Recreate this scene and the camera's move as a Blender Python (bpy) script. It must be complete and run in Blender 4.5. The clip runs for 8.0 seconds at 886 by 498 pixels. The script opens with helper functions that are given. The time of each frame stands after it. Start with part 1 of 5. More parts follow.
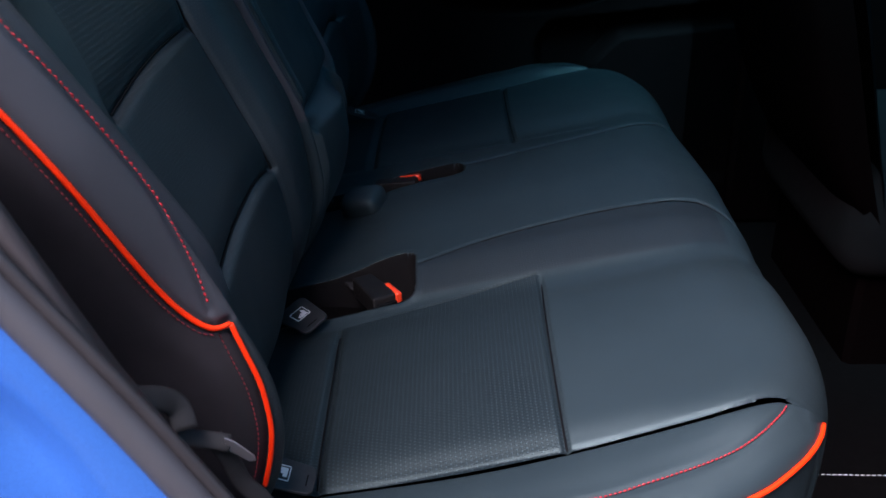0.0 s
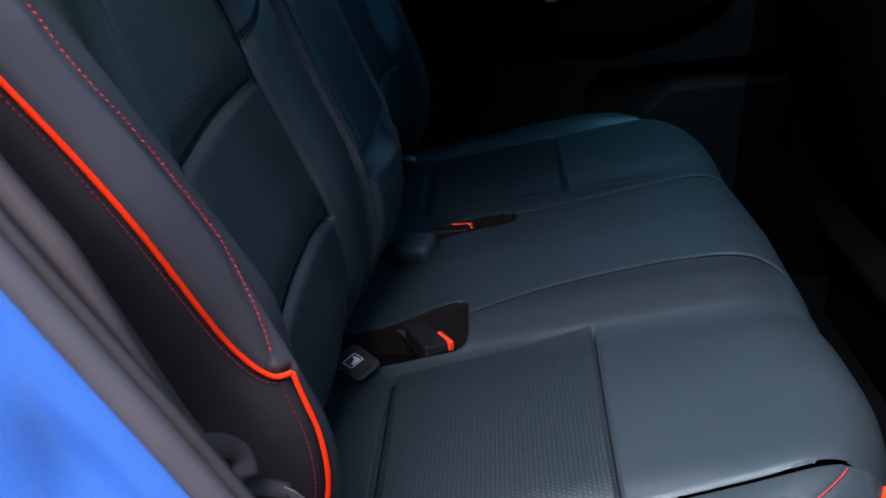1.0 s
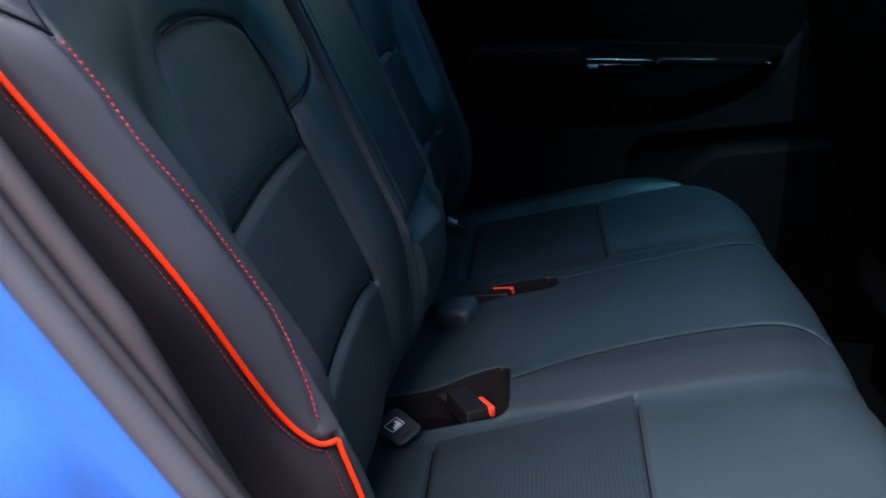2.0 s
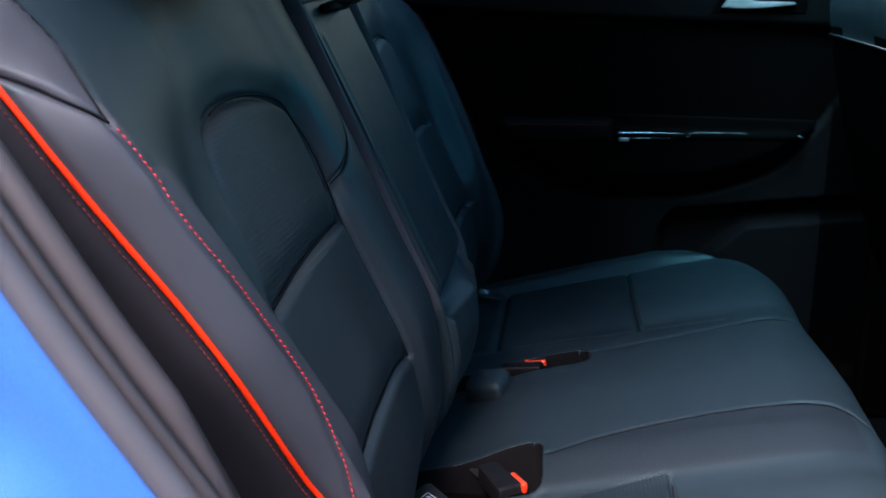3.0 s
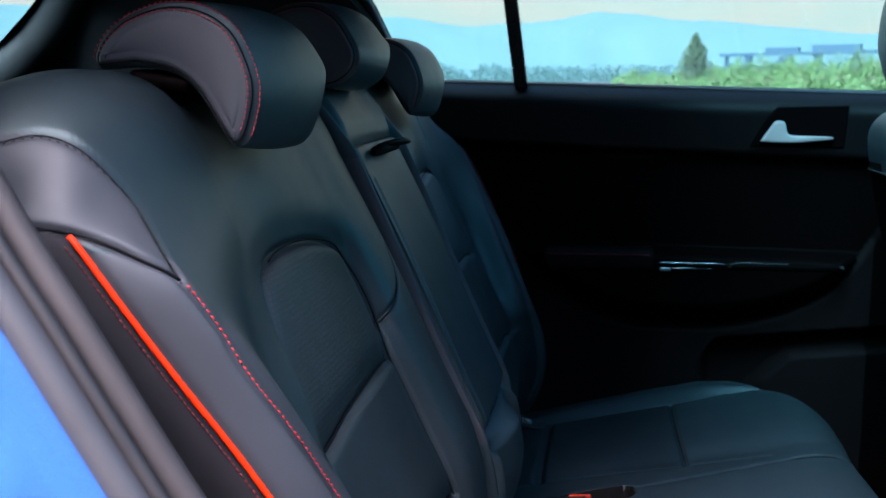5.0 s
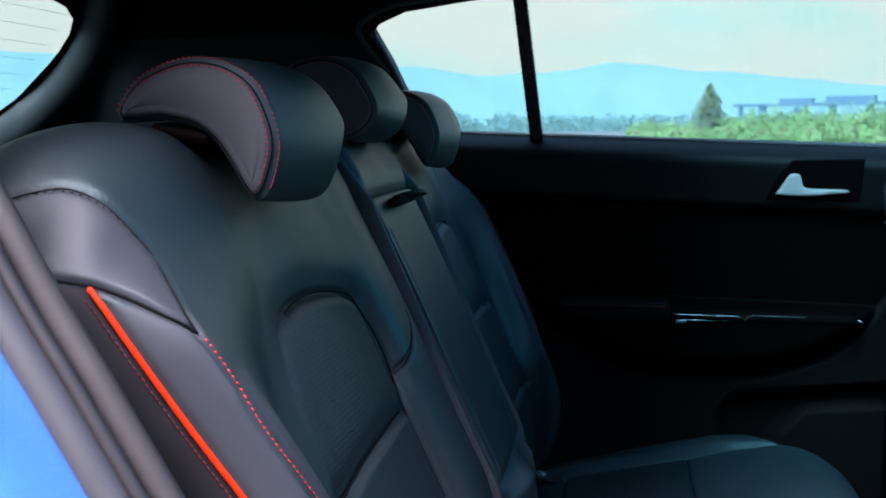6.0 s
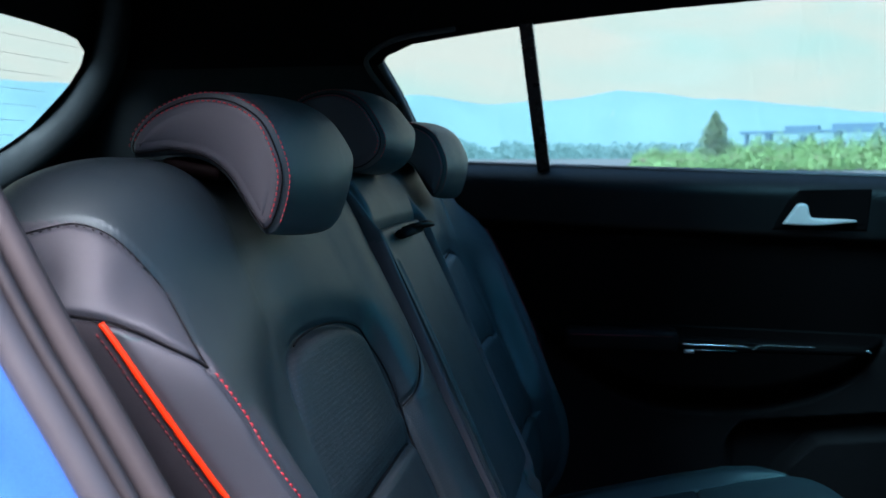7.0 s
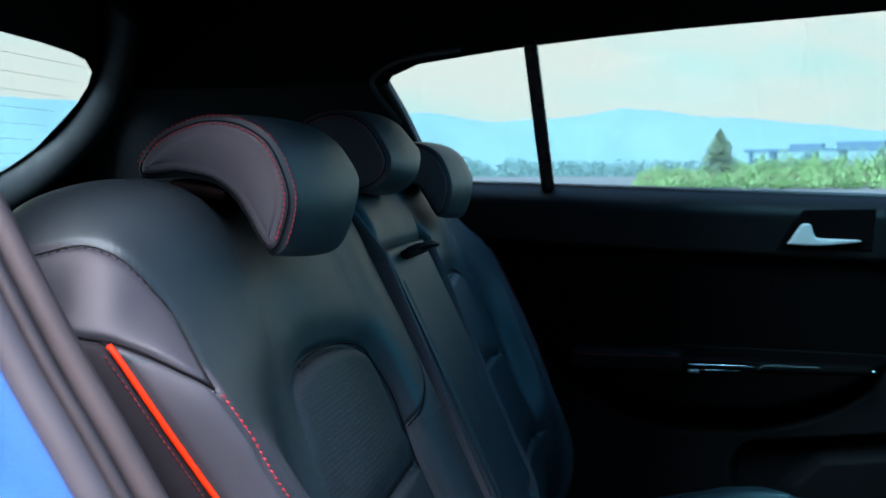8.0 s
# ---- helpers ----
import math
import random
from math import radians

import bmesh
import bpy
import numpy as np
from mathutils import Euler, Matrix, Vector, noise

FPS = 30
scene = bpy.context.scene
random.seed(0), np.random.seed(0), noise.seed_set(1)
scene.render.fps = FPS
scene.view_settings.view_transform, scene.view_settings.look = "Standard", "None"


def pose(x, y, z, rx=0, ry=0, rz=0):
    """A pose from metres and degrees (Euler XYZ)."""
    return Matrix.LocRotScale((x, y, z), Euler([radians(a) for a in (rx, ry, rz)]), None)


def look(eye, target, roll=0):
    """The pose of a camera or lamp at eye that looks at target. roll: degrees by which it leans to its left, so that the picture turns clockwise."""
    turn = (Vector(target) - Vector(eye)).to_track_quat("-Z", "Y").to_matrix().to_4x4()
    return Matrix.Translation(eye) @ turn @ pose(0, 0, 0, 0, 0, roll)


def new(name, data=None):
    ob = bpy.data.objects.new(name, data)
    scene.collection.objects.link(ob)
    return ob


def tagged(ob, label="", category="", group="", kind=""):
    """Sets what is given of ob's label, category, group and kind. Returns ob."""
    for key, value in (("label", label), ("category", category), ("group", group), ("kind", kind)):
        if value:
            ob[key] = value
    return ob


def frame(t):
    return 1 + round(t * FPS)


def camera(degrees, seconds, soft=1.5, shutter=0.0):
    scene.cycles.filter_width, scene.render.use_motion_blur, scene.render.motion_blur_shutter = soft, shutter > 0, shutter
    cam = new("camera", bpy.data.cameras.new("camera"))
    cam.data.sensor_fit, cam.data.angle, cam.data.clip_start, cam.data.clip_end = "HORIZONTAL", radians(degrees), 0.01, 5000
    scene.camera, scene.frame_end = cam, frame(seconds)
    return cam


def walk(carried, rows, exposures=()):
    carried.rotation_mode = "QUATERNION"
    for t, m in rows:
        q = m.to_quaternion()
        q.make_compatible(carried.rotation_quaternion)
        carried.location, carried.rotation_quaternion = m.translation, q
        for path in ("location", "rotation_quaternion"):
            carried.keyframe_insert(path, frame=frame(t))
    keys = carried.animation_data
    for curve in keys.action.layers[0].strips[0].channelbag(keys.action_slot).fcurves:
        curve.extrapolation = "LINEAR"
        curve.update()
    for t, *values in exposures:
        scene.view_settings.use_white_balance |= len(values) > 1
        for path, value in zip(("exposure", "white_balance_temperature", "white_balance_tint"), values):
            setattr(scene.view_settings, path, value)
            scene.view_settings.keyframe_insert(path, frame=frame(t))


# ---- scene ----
cam = camera(48.6, 8.0)
PATH = [
    (0, (0.183, -1.179, 1.219), (0.171, 0.619, 0.345), -0.6),
    (0.5, (0.177, -1.18, 1.222), (0.12, 0.634, 0.38), -0.6),
    (1, (0.169, -1.182, 1.229), (0.073, 0.651, 0.434), -0.6),
    (1.5, (0.165, -1.184, 1.235), (0.028, 0.668, 0.49), -0.6),
    (3, (0.154, -1.192, 1.257), (-0.075, 0.713, 0.692), -0.5),
    (3.5, (0.15, -1.194, 1.264), (-0.106, 0.724, 0.758), -0.5),
    (4, (0.149, -1.199, 1.272), (-0.131, 0.731, 0.829), -0.4),
    (4.5, (0.148, -1.203, 1.277), (-0.15, 0.736, 0.889), -0.4),
    (4.7, (0.147, -1.207, 1.282), (-0.155, 0.736, 0.913), -0.5),
    (6, (0.144, -1.21, 1.293), (-0.195, 0.746, 1.05), -0.2),
    (6.5, (0.144, -1.212, 1.295), (-0.205, 0.746, 1.085), -0.3),
    (7, (0.143, -1.214, 1.298), (-0.21, 0.745, 1.111), -0.3),
    (7.5, (0.143, -1.216, 1.3), (-0.215, 0.745, 1.133), -0.2),
    (8, (0.143, -1.218, 1.302), (-0.219, 0.743, 1.15), -0.2),
]
walk(cam, [(t, look(eye, target, roll)) for t, eye, target, roll in PATH],
     [(0.0, 1.36), (1.5, 1.67), (3.0, 2.10), (4.5, 2.24), (6.0, 2.28), (8.0, 2.28)])
cam.data.dof.use_dof = True
cam.data.dof.focus_distance, cam.data.dof.aperture_fstop = 0.95, 12.0


# ---- world, sun and exposure ----
world = bpy.data.worlds.new("world")
scene.world = world
world.use_nodes = True
wn, wl = world.node_tree.nodes, world.node_tree.links
wn.clear()
SUN_ELEV, SUN_ROT = radians(52), radians(218)
sky = wn.new("ShaderNodeTexSky")
sky.sky_type = "NISHITA"
sky.sun_disc = False
sky.sun_elevation, sky.sun_rotation = SUN_ELEV, SUN_ROT
sky.air_density, sky.dust_density, sky.ozone_density = 1.0, 1.0, 1.0
bg = wn.new("ShaderNodeBackground")
bg.inputs["Strength"].default_value = 0.15
wo = wn.new("ShaderNodeOutputWorld")
wl.new(sky.outputs[0], bg.inputs["Color"])
wl.new(bg.outputs[0], wo.inputs["Surface"])

sun = new("sun", bpy.data.lights.new("sun", "SUN"))
sun.data.energy, sun.data.angle, sun.data.color = 4.8, radians(46), (1.0, 0.87, 0.97)
sun.matrix_world = look((0, 0, 0), (0.36, 0.58, -0.95))



# ---- materials ----
def material(name):
    m = bpy.data.materials.new(name)
    m.use_nodes = True
    t = m.node_tree
    return m, t.nodes, t.links, t.nodes["Principled BSDF"]


def math_node(nodes, links, op, a, b=None, clamp=False):
    n = nodes.new("ShaderNodeMath")
    n.operation, n.use_clamp = op, clamp
    for i, v in enumerate((a, b)):
        if v is None:
            continue
        if isinstance(v, (int, float)):
            n.inputs[i].default_value = v
        else:
            links.new(v, n.inputs[i])
    return n.outputs[0]


def noise_tex(nodes, links, scale, detail=4, coord="Object"):
    tc = nodes.new("ShaderNodeTexCoord")
    n = nodes.new("ShaderNodeTexNoise")
    n.inputs["Scale"].default_value, n.inputs["Detail"].default_value = scale, detail
    links.new(tc.outputs[coord], n.inputs["Vector"])
    return n.outputs["Fac"]


def colour_mix(nodes, links, fac, a, b):
    mx = nodes.new("ShaderNodeMix")
    mx.data_type = "RGBA"
    links.new(fac, mx.inputs[0])
    for i, v in ((6, a), (7, b)):
        if isinstance(v, tuple):
            mx.inputs[i].default_value = (*v, 1)
        else:
            links.new(v, mx.inputs[i])
    return mx.outputs[2]


def ramp(nodes, links, fac, lo, hi):
    r = nodes.new("ShaderNodeMapRange")
    r.inputs["From Min"].default_value, r.inputs["From Max"].default_value = lo, hi
    links.new(fac, r.inputs["Value"])
    return r.outputs[0]


def bump(nodes, links, bsdf, height, strength, distance, chain=None):
    b = nodes.new("ShaderNodeBump")
    b.inputs["Strength"].default_value, b.inputs["Distance"].default_value = strength, distance
    links.new(height, b.inputs["Height"])
    if chain is not None:
        links.new(chain, b.inputs["Normal"])
    links.new(b.outputs[0], bsdf.inputs["Normal"])
    return b.outputs[0]


def plain(name, colour, rough, metal=0.0, spread=0.25, scale=30.0, grain=0.0, grain_scale=900.0, coat=0.0, spec=0.5):
    """A surface whose colour and gloss wander a little, with a fine grain."""
    m, n, l, b = material(name)
    f = noise_tex(n, l, scale, 6)
    lo = tuple(c * (1 - spread) for c in colour)
    hi = tuple(min(1, c * (1 + spread)) for c in colour)
    l.new(colour_mix(n, l, f, lo, hi), b.inputs["Base Color"])
    r = noise_tex(n, l, scale * 2.3, 3)
    l.new(math_node(n, l, "MULTIPLY_ADD", r, rough * 0.4), b.inputs["Roughness"])
    b.inputs["Roughness"].links[0].from_node.inputs[2].default_value = rough * 0.8
    b.inputs["Metallic"].default_value = metal
    b.inputs["Specular IOR Level"].default_value = spec
    b.inputs["Coat Weight"].default_value = coat
    b.inputs["Coat Roughness"].default_value = 0.04
    if grain:
        bump(n, l, b, noise_tex(n, l, grain_scale, 3), grain, 0.0006)
    return m


def leather(name, colour=(0.0168, 0.0260, 0.0308), rough=0.43, dots=None, ribs=None, spec=0.5, gain=3.0, sheen=(0.735, 0.97, 0.99)):
    """Grained leather; dots: (pitch, radius) of perforation in metres; ribs: pitch of a woven rib across the panel."""
    m, n, l, b = material(name)
    tc = n.new("ShaderNodeTexCoord")
    wear = noise_tex(n, l, 9, 5)
    col = colour_mix(n, l, wear, tuple(c * 0.82 for c in colour), tuple(c * 1.2 for c in colour))
    vor = n.new("ShaderNodeTexVoronoi")
    vor.feature = "DISTANCE_TO_EDGE"
    vor.inputs["Scale"].default_value = 950
    l.new(tc.outputs["Object"], vor.inputs["Vector"])
    grain = ramp(n, l, vor.outputs["Distance"], 0.0, 0.25)
    rr = noise_tex(n, l, 22, 5)
    rough_out = math_node(n, l, "ADD", math_node(n, l, "MULTIPLY", rr, 0.16), rough - 0.08)
    crease = bump(n, l, b, noise_tex(n, l, 14, 3), 0.10, 0.006)
    last = bump(n, l, b, grain, 0.30, 0.00025, crease)
    if dots or ribs:
        sep = n.new("ShaderNodeSeparateXYZ")
        l.new(tc.outputs["UV"], sep.inputs[0])
        u, v = sep.outputs[0], sep.outputs[1]
    if dots:
        pitch, radius = dots
        row = math_node(n, l, "MULTIPLY", v, 1 / pitch)
        odd = math_node(n, l, "MULTIPLY", math_node(n, l, "MODULO", math_node(n, l, "FLOOR", row), 2.0), 0.5)
        uu = math_node(n, l, "ADD", math_node(n, l, "MULTIPLY", u, 1 / pitch), odd)
        du = math_node(n, l, "SUBTRACT", math_node(n, l, "FRACT", uu), 0.5)
        dv = math_node(n, l, "SUBTRACT", math_node(n, l, "FRACT", row), 0.5)
        d2 = math_node(n, l, "SQRT", math_node(n, l, "ADD", math_node(n, l, "MULTIPLY", du, du), math_node(n, l, "MULTIPLY", dv, dv)))
        hole = ramp(n, l, d2, radius / pitch, radius / pitch * 1.7)
        col = colour_mix(n, l, hole, tuple(c * gain for c in colour), col)
        last = bump(n, l, b, hole, 0.5, 0.0005, last)
    if ribs:
        w = math_node(n, l, "SINE", math_node(n, l, "MULTIPLY", v, 6.28318 / ribs))
        last = bump(n, l, b, w, 0.12, 0.0004, last)
    l.new(col, b.inputs["Base Color"])
    l.new(rough_out, b.inputs["Roughness"])
    b.inputs["Specular IOR Level"].default_value = spec
    # the default teal tint colours highlights as teal fill light would
    b.inputs["Specular Tint"].default_value = (*sheen, 1)
    return m


def glass(name, tint):
    m, n, l, b = material(name)
    n.remove(b)
    tr = n.new("ShaderNodeBsdfTransparent")
    tr.inputs["Color"].default_value = (*tint, 1)
    gl = n.new("ShaderNodeBsdfGlossy")
    gl.inputs["Roughness"].default_value = 0.02
    fr = n.new("ShaderNodeLayerWeight")
    fr.inputs["Blend"].default_value = 0.35
    gloss = math_node(n, l, "MULTIPLY_ADD", math_node(n, l, "POWER", fr.outputs["Facing"], 4.0), 0.5)
    gloss.node.inputs[2].default_value = 0.03
    mx = n.new("ShaderNodeMixShader")
    l.new(gloss, mx.inputs[0])
    l.new(tr.outputs[0], mx.inputs[1])
    l.new(gl.outputs[0], mx.inputs[2])
    l.new(mx.outputs[0], n["Material Output"].inputs["Surface"])
    return m


def paint(name, colour):
    m, n, l, b = material(name)
    flake = n.new("ShaderNodeTexVoronoi")
    flake.inputs["Scale"].default_value = 2500
    tc = n.new("ShaderNodeTexCoord")
    l.new(tc.outputs["Object"], flake.inputs["Vector"])
    f = math_node(n, l, "MULTIPLY", flake.outputs["Color"], 1.0)
    l.new(colour_mix(n, l, f, tuple(c * 0.8 for c in colour), tuple(min(1, c * 1.2) for c in colour)), b.inputs["Base Color"])
    b.inputs["Metallic"].default_value = 0.15
    b.inputs["Roughness"].default_value = 0.32
    b.inputs["Coat Weight"].default_value = 1.0
    b.inputs["Coat Roughness"].default_value = 0.03
    return m


LEATHER = leather("black_leather")
# the same leather again, lighter and violet as lit from the open doorway
LEATHER_LIT = leather("door_lit_leather", (0.0355, 0.0390, 0.0465), 0.54, spec=0.52, sheen=(0.91, 0.96, 1.0))
LEATHER_DOTS = leather("perforated_leather", (0.0078, 0.0122, 0.0148), 0.50, dots=(0.0044, 0.00058), gain=3.4)
LEATHER_FINE = leather("finely_perforated_leather", (0.0120, 0.0160, 0.0195), 0.50, dots=(0.0036, 0.00042), gain=1.8)
LEATHER_RIB = leather("ribbed_leather", (0.0115, 0.0155, 0.0185), 0.52, dots=(0.0046, 0.00050), ribs=0.0046, gain=3.0)
PIPING = plain("orange_piping", (0.90, 0.034, 0.004), 0.45, spread=0.08, scale=60, grain=0.15, spec=0.2)
THREAD = plain("red_thread", (0.33, 0.008, 0.018), 0.6, spread=0.2, scale=400)
# near-black for painted shade in seams and slots, no real thread
SHADE_BLACK = plain("shade_black", (0.004, 0.004, 0.005), 0.7, spread=0.2, scale=400, spec=0.1)
THREAD_DIM = plain("dark_red_thread", (0.17, 0.008, 0.014), 0.7, spread=0.2, scale=400)
THREAD_GREY = plain("dark_grey_thread", (0.012, 0.012, 0.014), 0.7, spread=0.2, scale=400, spec=0.3)
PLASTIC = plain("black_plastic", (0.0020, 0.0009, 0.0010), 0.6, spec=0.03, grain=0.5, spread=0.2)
PLASTIC_SOFT = plain("soft_black_plastic", (0.007, 0.0066, 0.007), 0.5, spec=0.25, grain=0.6, grain_scale=1400, spread=0.2)
TRIM = plain("grey_trim_plastic", (0.024, 0.021, 0.023), 0.6, grain=0.5, grain_scale=1200)
RUBBER_DARK = plain("dark_rubber", (0.018, 0.017, 0.019), 0.5, spread=0.15, grain=0.2)
RUBBER = plain("rubber_seal", (0.046, 0.047, 0.054), 0.5, spread=0.15, grain=0.2)
GLOSS = plain("gloss_black", (0.006, 0.006, 0.007), 0.28, coat=0.1, spec=0.3, spread=0.1)
CHROME = plain("satin_chrome", (0.72, 0.71, 0.70), 0.22, metal=1.0, spread=0.05)
SILVER = plain("silver_paint", (0.56, 0.44, 0.425), 0.42, metal=0.25, spread=0.05)
CLOTH = plain("headliner_cloth", (0.006, 0.0055, 0.006), 0.9, spec=0.1, grain=0.7, grain_scale=1600)
CARPET = plain("black_carpet", (0.0028, 0.0023, 0.0025), 0.95, spec=0.05, grain=1.0, grain_scale=700)
BLUE = paint("blue_paint", (0.036, 0.128, 0.42))
GLASS = glass("tinted_glass", (0.72, 0.90, 0.92))
DARK_GLASS = glass("dark_tinted_glass", (0.38, 0.84, 0.90))
ROOF_GLASS = glass("roof_glass", (0.44, 0.78, 0.84))
WHITE_PRINT = plain("white_print", (0.75, 0.75, 0.74), 0.5, spread=0.06)
RED_PLASTIC = plain("red_button", (0.8, 0.05, 0.015), 0.35, spread=0.08)
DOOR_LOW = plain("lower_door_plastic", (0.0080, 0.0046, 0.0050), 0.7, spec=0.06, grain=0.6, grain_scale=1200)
PILLAR = plain("pillar_plastic", (0.0075, 0.0095, 0.011), 0.65, spec=0.25, grain=0.5, grain_scale=1200, spread=0.2)
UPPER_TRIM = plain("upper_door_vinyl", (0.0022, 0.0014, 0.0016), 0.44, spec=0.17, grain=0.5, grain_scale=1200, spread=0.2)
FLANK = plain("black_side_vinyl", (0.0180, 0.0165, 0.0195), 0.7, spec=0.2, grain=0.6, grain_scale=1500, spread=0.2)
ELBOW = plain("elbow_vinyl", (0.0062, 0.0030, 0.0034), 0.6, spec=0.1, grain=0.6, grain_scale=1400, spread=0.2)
TONGUE = plain("dull_steel", (0.30, 0.30, 0.31), 0.4, metal=0.8, spread=0.1)
BELT = plain("belt_webbing", (0.008, 0.0078, 0.009), 0.65, grain=0.8, grain_scale=1500)


# ---- geometry helpers ----
def smooth_path(pts, step):
    """Catmull-Rom through the points, sampled at about the given step."""
    P = np.array(pts, float)
    Q = np.vstack([2 * P[0] - P[1], P, 2 * P[-1] - P[-2]])
    out = []
    for i in range(1, len(Q) - 2):
        a, b, c, d = Q[i - 1], Q[i], Q[i + 1], Q[i + 2]
        n = max(2, int(np.ceil(np.linalg.norm(c - b) / step)))
        for k in range(n):
            t = k / n
            out.append(0.5 * (2 * b + (c - a) * t + (2 * a - 5 * b + 4 * c - d) * t * t + (3 * b - a - 3 * c + d) * t ** 3))
    out.append(P[-1])
    return np.array(out)


def mesh_object(name, verts, faces, mat, parent=None, label="", uv=None, smooth=True, normals=None):
    me = bpy.data.meshes.new(name)
    me.from_pydata([tuple(map(float, v)) for v in verts], [], [tuple(map(int, f)) for f in faces])
    me.materials.append(mat)
    if smooth:
        me.shade_smooth()
    if uv is not None:
        layer = me.uv_layers.new(name="metres")
        idx = np.empty(len(me.loops), int)
        me.loops.foreach_get("vertex_index", idx)
        layer.data.foreach_set("uv", np.asarray(uv, np.float32)[idx].ravel())
    if normals is not None:
        me.normals_split_custom_set_from_vertices([tuple(map(float, v)) for v in normals])
    ob = new(name, me)
    if parent is not None:
        ob.parent = parent
    if label:
        tagged(ob, label)
    return ob


def part(name, bm, mat, parent, label="", smooth=False):
    me = bpy.data.meshes.new(name)
    bm.to_mesh(me)
    bm.free()
    me.materials.append(mat)
    if smooth:
        me.shade_smooth()
    ob = new(name, me)
    if parent is not None:
        ob.parent = parent
    if label:
        tagged(ob, label)
    return ob


def thing(name, label, category, kind="", group=""):
    return tagged(new(name), label, category, group, kind)


class Sheet:
    """A grid of points with normals, split into panels and pressed in along its seams."""

    def __init__(self, V):
        self.V = V
        self.press = np.zeros(V.shape[:2])
        self.N = self.normals(V)
        du = np.linalg.norm(np.diff(V, axis=1), axis=2)
        dv = np.linalg.norm(np.diff(V, axis=0), axis=2)
        u = np.concatenate([np.zeros((V.shape[0], 1)), np.cumsum(du, axis=1)], axis=1)
        mid = V.shape[1] // 2
        v = np.concatenate([[0], np.cumsum(dv[:, mid])])
        self.uv = np.stack([u - u[:, mid:mid + 1], np.repeat(v[:, None], V.shape[1], 1)], axis=2)

    @staticmethod
    def normals(V):
        a, b = np.gradient(V, axis=0), np.gradient(V, axis=1)
        n = np.cross(b, a)
        return n / np.maximum(np.linalg.norm(n, axis=2, keepdims=True), 1e-9)

    def snap(self, pts, step=0.003):
        """The path through pts laid onto the sheet: places and normals."""
        path = smooth_path(pts, step)
        flat, nor = self.V.reshape(-1, 3), self.N.reshape(-1, 3)
        P, N = [], []
        for p in path:
            d = ((flat - p) ** 2).sum(1)
            k = np.argpartition(d, 6)[:6]
            w = 1 / (d[k] + 1e-7)
            w /= w.sum()
            n = (nor[k] * w[:, None]).sum(0)
            n /= np.linalg.norm(n)
            q = (flat[k] * w[:, None]).sum(0)
            P.append(p + n * np.dot(q - p, n))
            N.append(n)
        P, N = np.array(P), np.array(N)
        for _ in range(3):
            P[1:-1] = (P[:-2] + 2 * P[1:-1] + P[2:]) / 4
        return P, N

    def groove(self, path, depth, width, swell=0.0, tight=None, tight_width=0.004, only=None, fade=None):
        """Presses the sheet in along a path; swell lifts it a little further out on both sides; points marked tight roll in over a shorter way;
        only: a mask that bounds it; fade: the part of the path, from 0 to 1, over which it runs out."""
        flat = self.V.reshape(-1, 3)
        lo, hi = path.min(0) - width * 5, path.max(0) + width * 5
        near = np.where(((flat > lo) & (flat < hi)).all(1))[0]
        if len(near) == 0:
            return
        best, along = np.full(len(near), 9.0), np.zeros(len(near))
        for i, (a, b) in enumerate(zip(path[:-1], path[1:])):
            ab = b - a
            t = np.clip(((flat[near] - a) @ ab) / max(ab @ ab, 1e-12), 0, 1)
            here = ((flat[near] - a - t[:, None] * ab) ** 2).sum(1)
            along = np.where(here < best, (i + t) / (len(path) - 1), along)
            best = np.minimum(best, here)
        d = np.sqrt(best)
        if fade is not None:
            depth = depth * np.clip((fade[1] - along) / (fade[1] - fade[0]), 0, 1)
        if only is not None:
            depth = depth * only.reshape(-1)[near]
        if tight is not None:
            width = np.where(tight.reshape(-1)[near], tight_width, width)
        self.press.reshape(-1)[near] += -depth * np.exp(-(d / width) ** 2) + swell * np.exp(-((d - 3 * width) / (1.6 * width)) ** 2)

    def final(self):
        return self.V + self.N * self.press[:, :, None]

    def panels(self, which, table, parent):
        """which: a number for each cell; table: number -> (name, material, label)."""
        V, (R, C) = self.final(), self.V.shape[:2]
        NN = self.normals(V).reshape(-1, 3)
        ids = np.arange(R * C).reshape(R, C)
        quads = np.stack([ids[:-1, :-1], ids[:-1, 1:], ids[1:, 1:], ids[1:, :-1]], axis=2)
        for num, (name, mat, label) in table.items():
            q = quads[which == num]
            if len(q) == 0:
                continue
            used, inv = np.unique(q, return_inverse=True)
            mesh_object(name, V.reshape(-1, 3)[used], inv.reshape(q.shape), mat, parent, label, self.uv.reshape(-1, 2)[used], True, NN[used])

    def centres(self):
        V = self.V
        return (V[:-1, :-1] + V[1:, :-1] + V[:-1, 1:] + V[1:, 1:]) / 4


